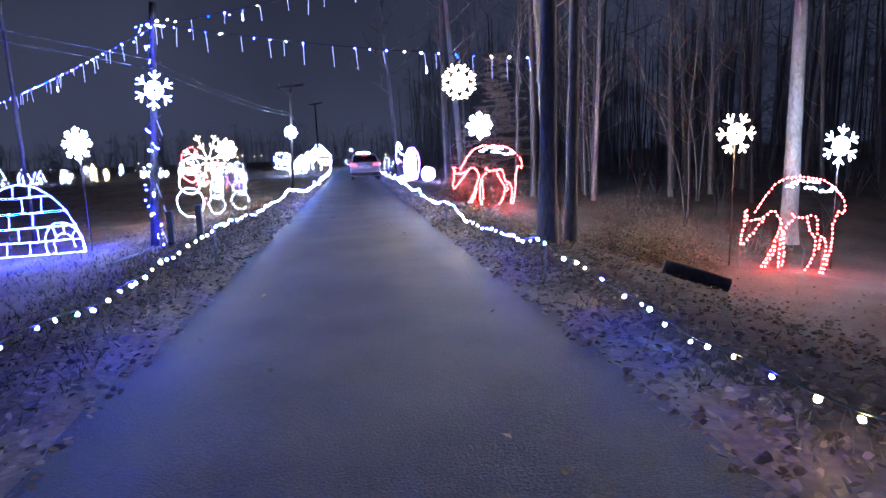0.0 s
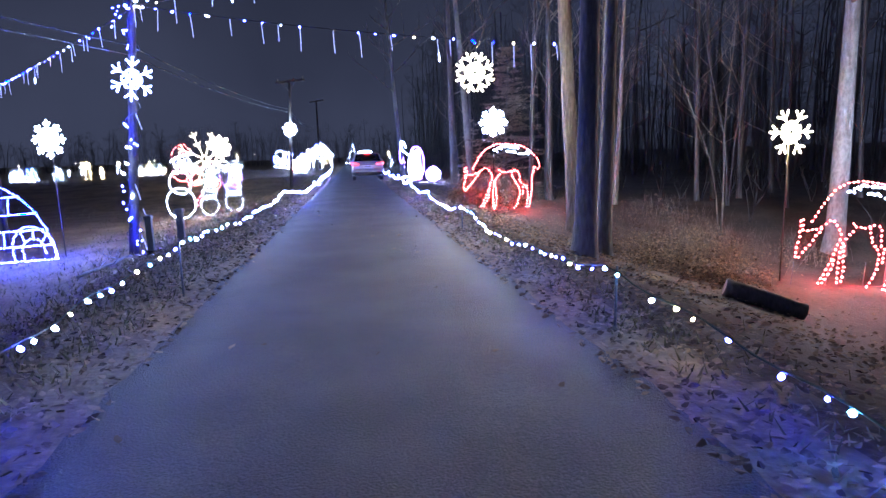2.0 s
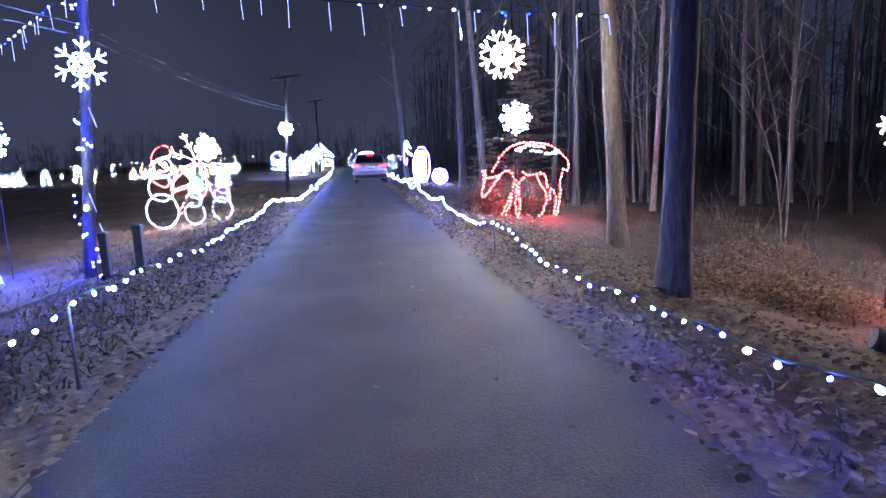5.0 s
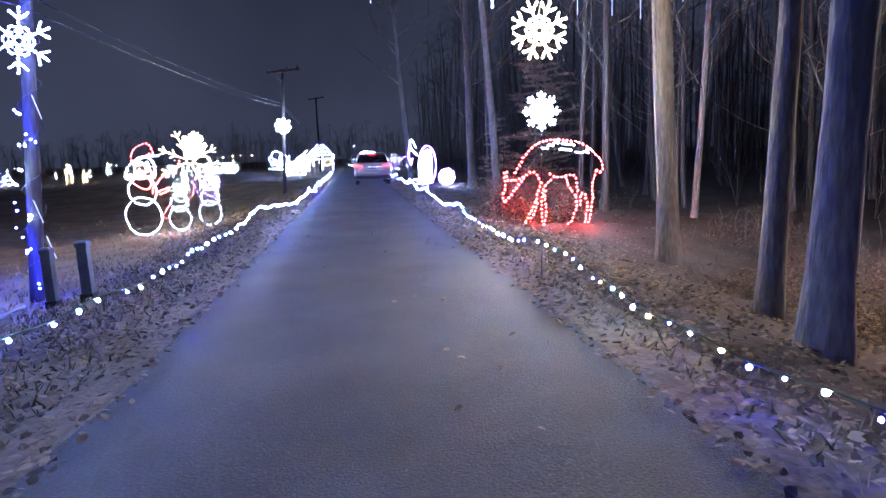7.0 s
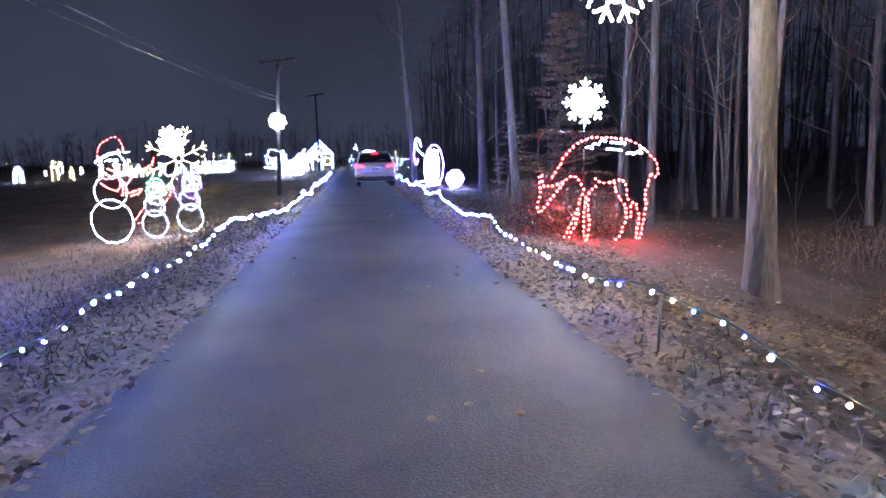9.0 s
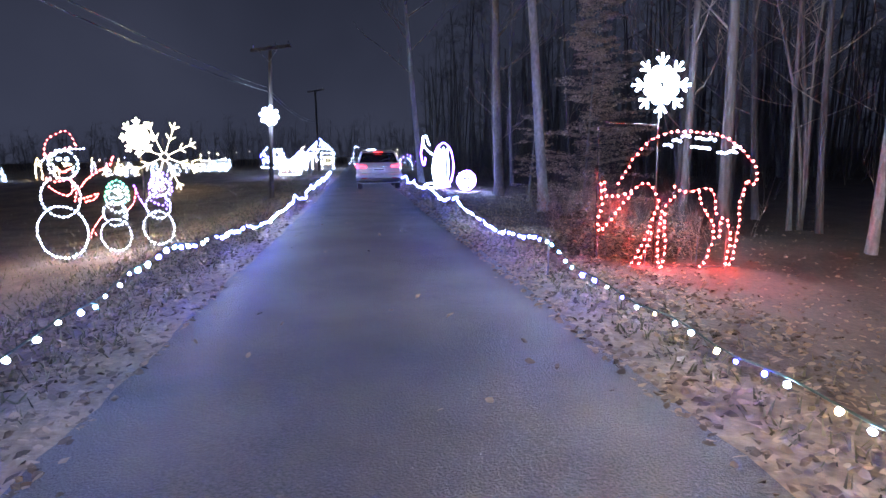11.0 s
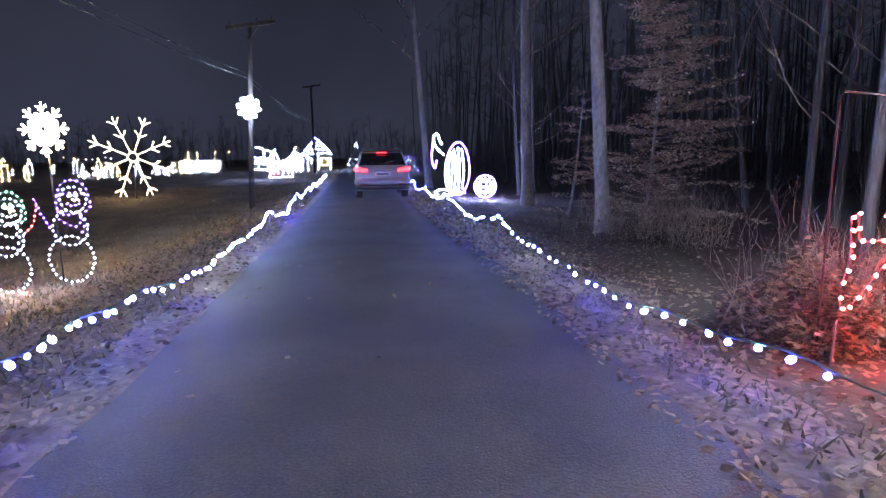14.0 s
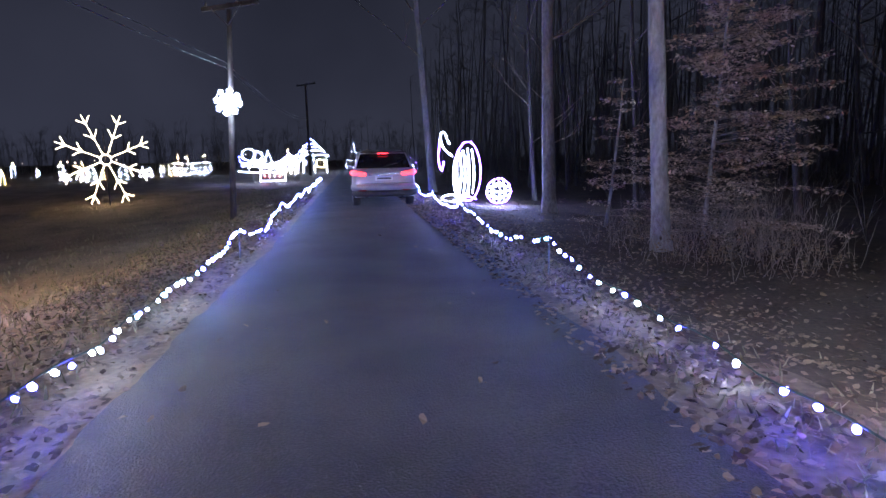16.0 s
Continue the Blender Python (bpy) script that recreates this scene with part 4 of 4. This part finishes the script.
def tree(x, y, r, label, h=15.0, lean=(0, 0), bark=None, low=4.5, limbs=9, seed=0, flare=1.35, bend=0.10):
    bark = bark or M_BARK
    g = ground_z(x, y) - 0.12
    ob = thing("tree", pose(x, y, g), label, "tree", "trees at the lane")
    line = trunk_line(h, lean, bend, seed, 22)
    sh, sides, rg = Shape(), 14, random.Random(seed + 50)
    for i, p in enumerate(line):
        z = p.z
        rr = r * (1 - 0.62 * z / h) * (1 + (flare - 1) * math.exp(-z / 0.35))
        for k in range(sides):
            an = 2 * math.pi * k / sides
            q = rr * (1 + 0.10 * noise.noise((math.cos(an) * 1.4 + seed, math.sin(an) * 1.4, z * 0.7)) + 0.05 * math.sin(5 * an + seed) * math.exp(-z / 0.6))
            sh.v.append(Vector((p.x + q * math.cos(an), p.y + q * math.sin(an), z)))
    for i in range(len(line) - 1):
        for k in range(sides):
            a = i * sides
            sh.f.append((a + k, a + (k + 1) % sides, a + sides + (k + 1) % sides, a + sides + k))
    part("trunk", sh, bark, ob)
    crown = Shape()
    for i in range(limbs):
        j = int((low + (h * 0.95 - low) * (i + rg.random() * 0.6) / limbs) / h * 22)
        p, an = line[min(22, j)].copy(), rg.uniform(0, 6.28)
        limb(crown, rg, p, Vector((math.cos(an), math.sin(an), rg.uniform(0.3, 1.0))), rg.uniform(1.6, 3.6), max(0.012, r * 0.22), 2)
    if limbs:
        tagged(part("crown", crown, M_TWIG, ob), kind="stuff")
    return ob


tree(3.60, 10.4, 0.172, "smooth grey trunk at the lane's edge in bluish light", bark=M_BARK, lean=(0.0, 0), seed=1, low=6)
tree(5.00, 12.8, 0.150, "straight grey trunk beside a thicker one", bark=M_BARK, lean=(0.0, 0), seed=2, low=6)
tree(6.03, 16.93, 0.215, "thick grey trunk behind the icicle string", bark=M_BARK, lean=(-0.75, 0.3), seed=3, low=6)
tree(5.70, 29.4, 0.165, "pale straight trunk before the beech sapling", bark=M_PALEBARK, lean=(-1.0, 0), seed=4, low=6)
tree(6.25, 37.3, 0.22, "grey trunk near the penguin figure", bark=M_PALEBARK, lean=(-0.2, 0), seed=5, low=6)
tree(4.1, 49.3, 0.20, "tall pale trunk at the lane's edge", lean=(-1.2, 0), bark=M_PALEBARK, seed=6, low=7)
tree(13.55, 16.2, 0.25, "thick pale trunk behind the red deer", lean=(0.0, 0), bark=M_PALEBARK, seed=7, low=7)
# these three take the darker bark: weak light put into the colour
tree(-10.76, 21.46, 0.075, "dark bare tree standing behind the igloo", h=12, bark=M_DEEPBARK, seed=10, low=7, limbs=5, bend=0.03)
tree(7.35, 22.9, 0.12, "slim dimmed trunk in red light behind the deer", h=13, bark=M_DEEPBARK, seed=8, low=4, limbs=8)
tree(6.75, 23.4, 0.09, "slim dimmed stem in red light behind the deer", h=11, bark=M_DEEPBARK, lean=(0.5, 0), seed=9, low=3, limbs=8)
# stems meant to look faintly lit get the darker bark colour
for i, (tx, ty, tr) in enumerate(((12.9, 22, .09), (13.8, 22.4, .09), (14.8, 22.2, .10), (15.1, 20, .06), (10.6, 24, .08), (15.4, 26, .10), (10.3, 24.6, .06), (11.2, 27, .10), (9.2, 21.2, .09), (17.6, 24, .11), (19, 21, .09), (8.4, 26.4, .08), (12.4, 30, .11), (7.6, 43, .12), (9.2, 46, .13), (14.2, 36, .12), (10.6, 40, .10))):
    tree(tx, ty, tr, "slim bare tree in the dark woods", h=11, lean=(rs.uniform(-1.0, 0.3), rs.uniform(-0.4, 0.4)), bark=M_PALEBARK if i == 8 else M_DEEPBARK if i % 2 or i in (4, 12, 16) else M_BARK, seed=20 + i, low=2.5, limbs=7, flare=1.2, bend=0.25)

# the rest of the woods: too many stems to count
woods, rw = Shape(), random.Random(11)
for i in range(170):
    if i < 130:
        wx, wy = rw.uniform(18, 70), rw.uniform(10, 110)
    else:
        wx, wy = rw.uniform(7.5, 40), rw.uniform(48, 130)
    if wx < 9 + 0.02 * wy:
        continue
    h, r = rw.uniform(9, 18), rw.uniform(0.06, 0.20)
    base = Vector((wx, wy, ground_z(wx, wy) - 0.2))
    line = [base + p for p in trunk_line(h, (rw.uniform(-1, 0.6), rw.uniform(-0.6, 0.6)), 0.55, 300 + i, 8)]
    woods.tube(line, r, r * 0.3, sides=6)
    for k in range(6):
        p, an = line[rw.randint(2, 8)], rw.uniform(0, 6.28)
        limb(woods, rw, p.copy(), Vector((math.cos(an), math.sin(an), rw.uniform(0.1, 0.9))), rw.uniform(1.2, 3.2), r * 0.3, 1)
for i in range(900):
    wx, wy = rw.uniform(11, 60), rw.uniform(16, 105)
    if i % 3 == 0:
        wx, wy = rw.uniform(7, 40), rw.uniform(50, 118)
    p = Vector((wx, wy, ground_z(wx, wy) - 0.1))
    for k in range(3):
        limb(woods, rw, p.copy(), Vector((rw.uniform(-0.5, 0.5), rw.uniform(-0.5, 0.5), 1)), rw.uniform(0.8, 3.2), 0.016, 1, 3)
tagged(new("woods", woods.mesh("woods", M_DEEPBARK)), "dense dark bare woods behind the displays", "woods", kind="stuff")

# the deep woods and the far tree line: trunks, boughs and twigs in bulk
def stalks(a, b, r0, r1, sides=3):
    """Tapered sticks from a to b, one for each row."""
    d = b - a
    d = d / np.linalg.norm(d, axis=1)[:, None]
    u = np.cross(d, np.where(np.abs(d[:, 2:]) < 0.9, [[0.0, 0.0, 1.0]], [[1.0, 0.0, 0.0]]))
    u = u / np.linalg.norm(u, axis=1)[:, None]
    w = np.cross(d, u)
    rings = []
    for p, r in ((a, r0), (b, r1)):
        for k in range(sides):
            an = 2 * math.pi * k / sides
            rings.append(p + (u * math.cos(an) + w * math.sin(an)) * np.reshape(r, (-1, 1)))
    verts = np.stack(rings, 1).reshape(-1, 3)
    base = np.arange(len(a))[:, None] * 2 * sides
    faces = np.concatenate([base + np.array([[k, (k + 1) % sides, sides + (k + 1) % sides, sides + k]]) for k in range(sides)])
    return verts, faces


def forest(name, label, spots, low, high, seed, boughs, twigs, thick=1.0):
    rg = np.random.default_rng(seed)
    n = len(spots)
    foot = np.array([(x, y, ground_z(x, y) - 0.3) for x, y in spots])
    tall, girth = rg.uniform(low, high, n), rg.uniform(0.07, 0.19, n) * thick
    tip = foot + np.stack([rg.normal(0, 0.7, n), rg.normal(0, 0.7, n), tall], 1)
    bow = rg.normal(0, 0.25, (n, 3)) * (1, 1, 0)
    bits = []

    cuts = np.linspace(0, 1, 6)
    for f0, f1 in zip(cuts, cuts[1:]):
        p, q = (foot + (tip - foot) * f + bow * 4 * f * (1 - f) for f in (f0, f1))
        bits.append(stalks(p, q, girth * (1 - 0.75 * f0), girth * (1 - 0.75 * f1), 5))
    who = np.repeat(np.arange(n), boughs)
    f = rg.uniform(0.06, 1.0, len(who))[:, None]
    p = foot[who] + (tip - foot)[who] * f + bow[who] * 4 * f * (1 - f)
    an = rg.uniform(0, 2 * math.pi, len(who))
    way = np.stack([np.cos(an), np.sin(an), rg.uniform(0.05, 0.9, len(who))], 1)
    reach = rg.uniform(1.0, 3.4, len(who))[:, None] * (1.1 - 0.55 * f) * min(1.0, high / 16)
    thin = girth[who] * 0.26
    knots = [p]
    for k in range(3):
        way = way + rg.normal(0, 0.22, way.shape) + (0, 0, 0.08)
        knots.append(knots[-1] + way / np.linalg.norm(way, axis=1)[:, None] * reach / 3)
        bits.append(stalks(knots[k], knots[k + 1], thin * (1 - 0.28 * k), thin * (0.72 - 0.28 * k)))
    for k in range(twigs):
        seg = k % 3
        g = rg.uniform(0, 1, len(who))[:, None]
        a = knots[seg] * (1 - g) + knots[seg + 1] * g
        d = way + rg.normal(0, 0.7, way.shape)
        b = a + d / np.linalg.norm(d, axis=1)[:, None] * rg.uniform(0.4, 1.3, len(who))[:, None]
        c = b + (d / np.linalg.norm(d, axis=1)[:, None] + rg.normal(0, 0.35, d.shape)) * rg.uniform(0.3, 0.8, len(who))[:, None]
        bits.append(stalks(a, b, thin * 0.36, thin * 0.26))
        bits.append(stalks(b, c, thin * 0.26, thin * 0.10))
    verts, quads, at = [], [], 0
    for v, q in bits:
        verts.append(v)
        quads.append(q + at)
        at += len(v)
    verts, quads = np.concatenate(verts), np.concatenate(quads)
    me = bpy.data.meshes.new(name)
    me.vertices.add(len(verts))
    me.vertices.foreach_set("co", verts.ravel())
    me.loops.add(quads.size)
    me.loops.foreach_set("vertex_index", quads.ravel())
    me.polygons.add(len(quads))
    me.polygons.foreach_set("loop_start", np.arange(0, quads.size, 4))
    me.materials.append(M_DEEPBARK)
    me.update(calc_edges=True)
    tagged(new(name, me), label, "woods", kind="stuff")


rw = random.Random(12)
spots = [(rw.uniform(24, 64), rw.uniform(8, 100)) for _ in range(360)] + [(rw.uniform(9, 30), rw.uniform(52, 118)) for _ in range(110)]
forest("deep_woods", "deep dark bare woods with tangled branches", [q for q in spots if q[0] > 9 + 0.02 * q[1]], 12, 21, 5, 20, 6, 0.65)
spots = [(rw.uniform(-120, 40), rw.uniform(116, 160)) for _ in range(400)]
for i in range(110):
    an, d = rw.uniform(radians(150), radians(390)), rw.uniform(95, 150)
    spots.append((d * math.cos(an) * 1.1, 20 + d * math.sin(an)))
forest("far_tree_line", "far dark line of bare trees round the fields", spots, 4, 9, 6, 12, 7, 0.55)


# ---- beech sapling that keeps its dry leaves ----
def leaf_quad(sh, rg, p, size):
    d = Vector((rg.uniform(-1, 1), rg.uniform(-1, 1), rg.uniform(-0.45, 0.2))).normalized()
    s_ = d.cross(Vector((rg.uniform(-0.4, 0.4), rg.uniform(-0.4, 0.4), 1))).normalized() * (size * 0.32)
    sh.quad(p, p + d * (size * 0.5) + s_, p + d * size, p + d * (size * 0.5) - s_)


def leafy_sapling(x, y, h, spread, label, seed, count=9, boughs=40):
    rg = random.Random(seed)
    ob = thing("beech_sapling", pose(x, y, ground_z(x, y) - 0.1), label, "tree")
    line = trunk_line(h, (0.3, 0), 0.12, seed, 16)
    part("trunk", Shape().tube(line, 0.055, 0.012, sides=8), M_PALEBARK, ob)
    twigs, leaves = Shape(), Shape()
    for i in range(boughs):
        f = (i + rg.random()) / boughs
        p = line[max(1, min(15, int(1 + f * 15)))].copy() + Vector((0, 0, rg.uniform(-0.25, 0.25)))
        an = rg.uniform(0, 6.28)
        reach = spread * (1.05 - 0.95 * f) * rg.choice((0.35, 0.5, 0.6, 0.75, 0.9, 1.0))
        d, q, pts = Vector((math.cos(an), math.sin(an), rg.uniform(-0.05, 0.32))), p.copy(), [p]
        k = max(5, round(reach / 0.26))
        for m in range(k):
            d = (d + Vector((rg.uniform(-0.16, 0.16), rg.uniform(-0.16, 0.16), rg.uniform(-0.07, 0.03)))).normalized()
            q = q + d * (reach / k)
            pts.append(q.copy())
            if m < 1:
                continue
            for sd in (-1, 1):
                side = (d * 0.8 + Vector((-d.y, d.x, 0)) * sd * rg.uniform(0.5, 1.0) + Vector((0, 0, rg.uniform(-0.10, 0.05)))).normalized()
                ln = rg.uniform(0.18, 0.50) * (1.15 - 0.6 * m / k)
                twigs.tube([q, q + side * ln], 0.005, 0.002, sides=3)
                for w in range(count):
                    at = q + side * (ln * rg.uniform(0.15, 1.1)) + Vector((rg.gauss(0, 0.05), rg.gauss(0, 0.05), rg.gauss(0, 0.03)))
                    leaf_quad(leaves, rg, at, rg.uniform(0.06, 0.11))
        twigs.tube(pts, 0.016, 0.004, sides=5)
    tagged(part("branch_tangle", twigs, M_TWIG, ob), kind="stuff")
    tagged(part("leaves", leaves, M_BEECHLEAF, ob, "dry pinkish brown leaves", smooth=False), kind="stuff")
    return ob


leafy_sapling(7.65, 31.1, 7.4, 3.1, "young beech keeping its dry pinkish leaves", 31, 13, 180)
leafy_sapling(6.3, 33.2, 3.8, 1.5, "low beech shoot with dry leaves", 32, 6, 26)


# ---- undergrowth, fallen leaves and winter grass ----
def brush(x, y, w, h, label, seed, stems=60, leaves_n=500):
    rg = random.Random(seed)
    ob = thing("shrub", pose(x, y, ground_z(x, y) - 0.05), label, "shrub", "shrubs in the woods")
    tw, lv = Shape(), Shape()
    for i in range(stems):
        p = Vector((rg.gauss(0, w * 0.28), rg.gauss(0, w * 0.22), 0))
        d = Vector((rg.uniform(-0.5, 0.5), rg.uniform(-0.5, 0.5), 1))
        limb(tw, rg, p, d, h * rg.uniform(0.5, 1.0), 0.0055, 1)
    for i in range(leaves_n):
        a, q = rg.uniform(0, 6.28), rg.random() ** 0.5
        z = h * rg.random() * (1 - 0.7 * q)
        leaf_quad(lv, rg, Vector((w * 0.55 * q * math.cos(a), w * 0.45 * q * math.sin(a), z)), rg.uniform(0.05, 0.10))
    tagged(part("twig_tangle", tw, M_TWIG, ob), kind="stuff")
    tagged(part("leaves", lv, M_LEAF, ob, smooth=False), kind="stuff")


brush(7.7, 13.2, 2.4, 1.0, "brown mound of dry leafy brush", 41, 90, 2200)
brush(6.5, 12.9, 2.2, 0.85, "brown leafy brush behind a grey trunk", 54, 50, 2000)
brush(6.9, 15.0, 2.4, 0.9, "dry leafy brush in the open wood", 55, 50, 1800)
brush(9.2, 16.4, 2.6, 1.0, "brown leafy brush beyond the red deer", 56, 60, 1800)
brush(8.4, 14.8, 2.6, 1.0, "low tangle of dry brown brush under the trees", 42, 80, 900)
brush(11.6, 15.6, 2.6, 0.8, "dry brown brush behind the red deer", 43)
brush(3.75, 21.0, 1.2, 1.15, "leafy bush in red light behind the deer", 44, 36, 2600)
brush(5.3, 21.6, 1.3, 1.1, "leafy bush in red light beside the deer", 45, 40, 1300)
brush(4.6, 21.3, 1.0, 0.9, "low leafy bush in red light under the deer", 50, 36, 1200)
brush(6.9, 23.5, 2.0, 0.8, "dry brush at the wood's edge", 46)
brush(6.5, 27.6, 2.4, 1.0, "dry brush before the beech", 47, 90, 700)
brush(7.4, 29.4, 2.6, 1.3, "grey tangle of dry brush at the beech's foot", 51, 110, 500)
brush(5.7, 28.5, 1.5, 0.8, "low dry brush before a straight trunk", 53, 60, 300)
brush(5.9, 30.4, 1.8, 1.0, "grey dry brush beside a straight trunk", 52, 80, 300)
brush(8.9, 32.0, 2.2, 1.1, "dry brush beside the beech", 48)
brush(9.6, 19.0, 2.6, 0.9, "dry brush deeper in the woods", 49)

rl, lit = random.Random(77), Shape()
for i in range(42000):
    y = rl.uniform(-2, 44)
    if rl.random() < 0.62:
        x = 1.58 + abs(rl.gauss(0, 1)) * (1.6 if rl.random() < 0.55 else 4.0)
    else:
        x = -1.52 - abs(rl.gauss(0, 1)) * 1.5
    if rl.random() < 0.004:
        x = rl.uniform(-1.7, 1.8)
    z = ground_z(x, y) + 0.004 if not -1.72 < x < 1.84 else 0.012 + 0.03 * max(0, 1 - ((x - 0.06) / 1.78) ** 2)
    a, b, t = rl.uniform(0.018, 0.042), rl.uniform(0.012, 0.028), rl.uniform(0, 6.28)
    u, v = Vector((a * math.cos(t), a * math.sin(t), rl.uniform(-0.008, 0.012))), Vector((-b * math.sin(t), b * math.cos(t), rl.uniform(-0.008, 0.012)))
    c = Vector((x, y, z + 0.012))
    up, n0 = Vector((0, 0, rl.uniform(0.0, 0.016))), len(lit.v)
    lit.v += [c - u, c - u * 0.4 + v + up, c + u * 0.35 + v * 0.8 + up, c + u * 1.1 + up * 0.6, c + u * 0.3 - v * 0.85 + up * 0.4, c - u * 0.45 - v + up * 0.7]
    lit.f += [(n0, n0 + 1, n0 + 5), (n0 + 1, n0 + 2, n0 + 4, n0 + 5), (n0 + 2, n0 + 3, n0 + 4)]
tagged(new("fallen_leaves", lit.mesh("fallen_leaves", M_LEAF, False)), "dry brown leaves strewn along the verges", "leaves", kind="stuff")

gr = Shape()
for i in range(36000):
    y = rl.uniform(0, 52)
    x = -1.95 - abs(rl.gauss(0, 1)) * (2.5 if rl.random() < 0.5 else 7) if rl.random() < 0.85 else 2.0 + abs(rl.gauss(0, 0.5))
    z = ground_z(x, y) - 0.03
    h, t, w = rl.uniform(0.03, 0.10), rl.uniform(0, 6.28), rl.uniform(0.006, 0.014)
    d, s_ = Vector((rl.uniform(-0.06, 0.06), rl.uniform(-0.06, 0.06), h)), Vector((w * math.cos(t), w * math.sin(t), 0))
    c = Vector((x, y, z))
    gr.quad(c - s_, c + s_, c + d + s_ * 0.2, c + d - s_ * 0.2)
tagged(new("grass", gr.mesh("grass", M_GRASS, False)), "short pale winter grass on the verge and field", "grass", kind="stuff")

# ---- small things at the verge ----
for i, (px, py, ph) in enumerate(((-4.76, 16.0, 0.95), (-3.75, 14.9, 0.85))):
    ob = thing("utility_pedestal", pose(px, py, ground_z(px, py) - 0.05), "grey plastic utility pedestal standing in the grass", "utility box", "utility pedestals")
    part("housing", loft([[(-w, -w, z), (w, -w, z), (w, w, z), (-w, w, z)] for w, z in ((0.065, 0), (0.065, ph * 0.9), (0.08, ph * 0.9), (0.08, ph * 0.97), (0.05, ph))]), M_BLUEPOST, ob, smooth=False)
    part("base_collar", Shape().box(-0.085, -0.085, -0.05, 0.085, 0.085, 0.12), M_TRIM, ob, smooth=False)


def fallen_branch(a, b, r, label, seed, bark=M_BARK):
    rg, a, b = random.Random(seed), Vector(a), Vector(b)
    pts = [a.lerp(b, i / 10) + Vector((rg.gauss(0, 0.02), rg.gauss(0, 0.02), rg.gauss(0, 0.01))) for i in range(11)]
    pts = [Vector((p.x, p.y, ground_z(p.x, p.y) + r * 0.7)) for p in pts]
    o = pts[0].copy()
    ob = thing("fallen_branch", Matrix.Translation(o), label, "branch", "fallen branches")
    sh = Shape().tube([p - o for p in pts], r, r * 0.6, sides=8)
    for k in (3, 6, 8):
        limb(sh, rg, pts[k] - o, Vector((rg.uniform(-1, 1), rg.uniform(-1, 1), 0.3)), 0.5, r * 0.35, 1)
    part("limb", sh, bark, ob)


fallen_branch((-5.5, 13.96, 0), (-5.34, 16.3, 0), 0.04, "pale fallen branch lying in the blue-lit grass", 63, M_PALEBARK)


def cut_log(a, b, r, label, seed):
    """A sawn length of trunk with ragged bark and pale ends."""
    a, b = (Vector((x, y, ground_z(x, y) + r * 0.75)) for x, y in (a, b))
    ob = thing("log", Matrix.Translation(a), label, "log")
    d = b - a
    u = d.cross(Vector((0, 0, 1))).normalized()
    w = d.cross(u).normalized()
    rings = []
    for i in range(11):
        f = i / 10
        rings.append([d * f + (u * math.cos(t) + w * math.sin(t)) * (r * (1.05 - 0.12 * f) * (1 + 0.16 * noise.noise((math.cos(t) * 1.6 + seed, math.sin(t) * 1.6, f * 5)))) for t in [2 * math.pi * k / 18 for k in range(18)]])
    part("bark", loft(rings), M_DEEPBARK, ob)
    for f, sd in ((0.0, -1), (1.0, 1)):
        e = d * f + d.normalized() * (0.004 * sd)
        disc = Shape()
        disc.v = [e + (u * math.cos(t) + w * math.sin(t)) * (r * (0.86 - 0.1 * f)) for t in [2 * math.pi * k / 18 for k in range(18)]]
        disc.f = [tuple(range(18))]
        part("cut_face", disc, M_CUTWOOD, ob, "greyed sawn end", smooth=False)
    return ob


cut_log((5.6, 9.7), (6.55, 9.15), 0.14, "thick dark sawn log lying before the red deer", 3)


def forked_sapling(x, y, label, stems, seed, bark=M_BARK):
    """Several thin stems from one foot, bending apart."""
    rg = random.Random(seed)
    ob = thing("sapling", pose(x, y, ground_z(x, y) - 0.1), label, "tree", "saplings in the woods")
    for lx, ly, h, r in stems:
        pts = [Vector((lx * (i / 10) ** 1.6 + 0.05 * math.sin(i * 0.9 + lx), ly * (i / 10) ** 1.4, h * i / 10)) for i in range(11)]
        stem = part("stem", Shape().tube(pts, r, r * 0.35, sides=8), bark, ob)
        tw = Shape()
        for i in range(4, 11):
            for _ in range(2):
                limb(tw, rg, pts[i].copy(), Vector((rg.uniform(-1, 1), rg.uniform(-1, 1), rg.uniform(0.1, 0.8))), rg.uniform(0.4, 1.3), r * 0.3, 1)
        tagged(part("twig_tangle", tw, M_TWIG, stem), kind="stuff")
    return ob


forked_sapling(10.6, 24.6, "grey forked sapling in the dark woods", ((-1.5, 0.2, 7.5, 0.05), (-0.35, 0.4, 8.5, 0.06), (0.3, 0.1, 8.0, 0.045)), 71)
forked_sapling(13.2, 20.6, "thin curved sapling deep in the woods", ((-1.3, 0.3, 7.0, 0.035), (0.9, -0.2, 6.5, 0.03)), 72)
forked_sapling(10.9, 17.6, "thin arching sapling beyond the red deer", ((-1.8, 0.5, 6.0, 0.025), (0.3, 0.2, 7.0, 0.03)), 73)
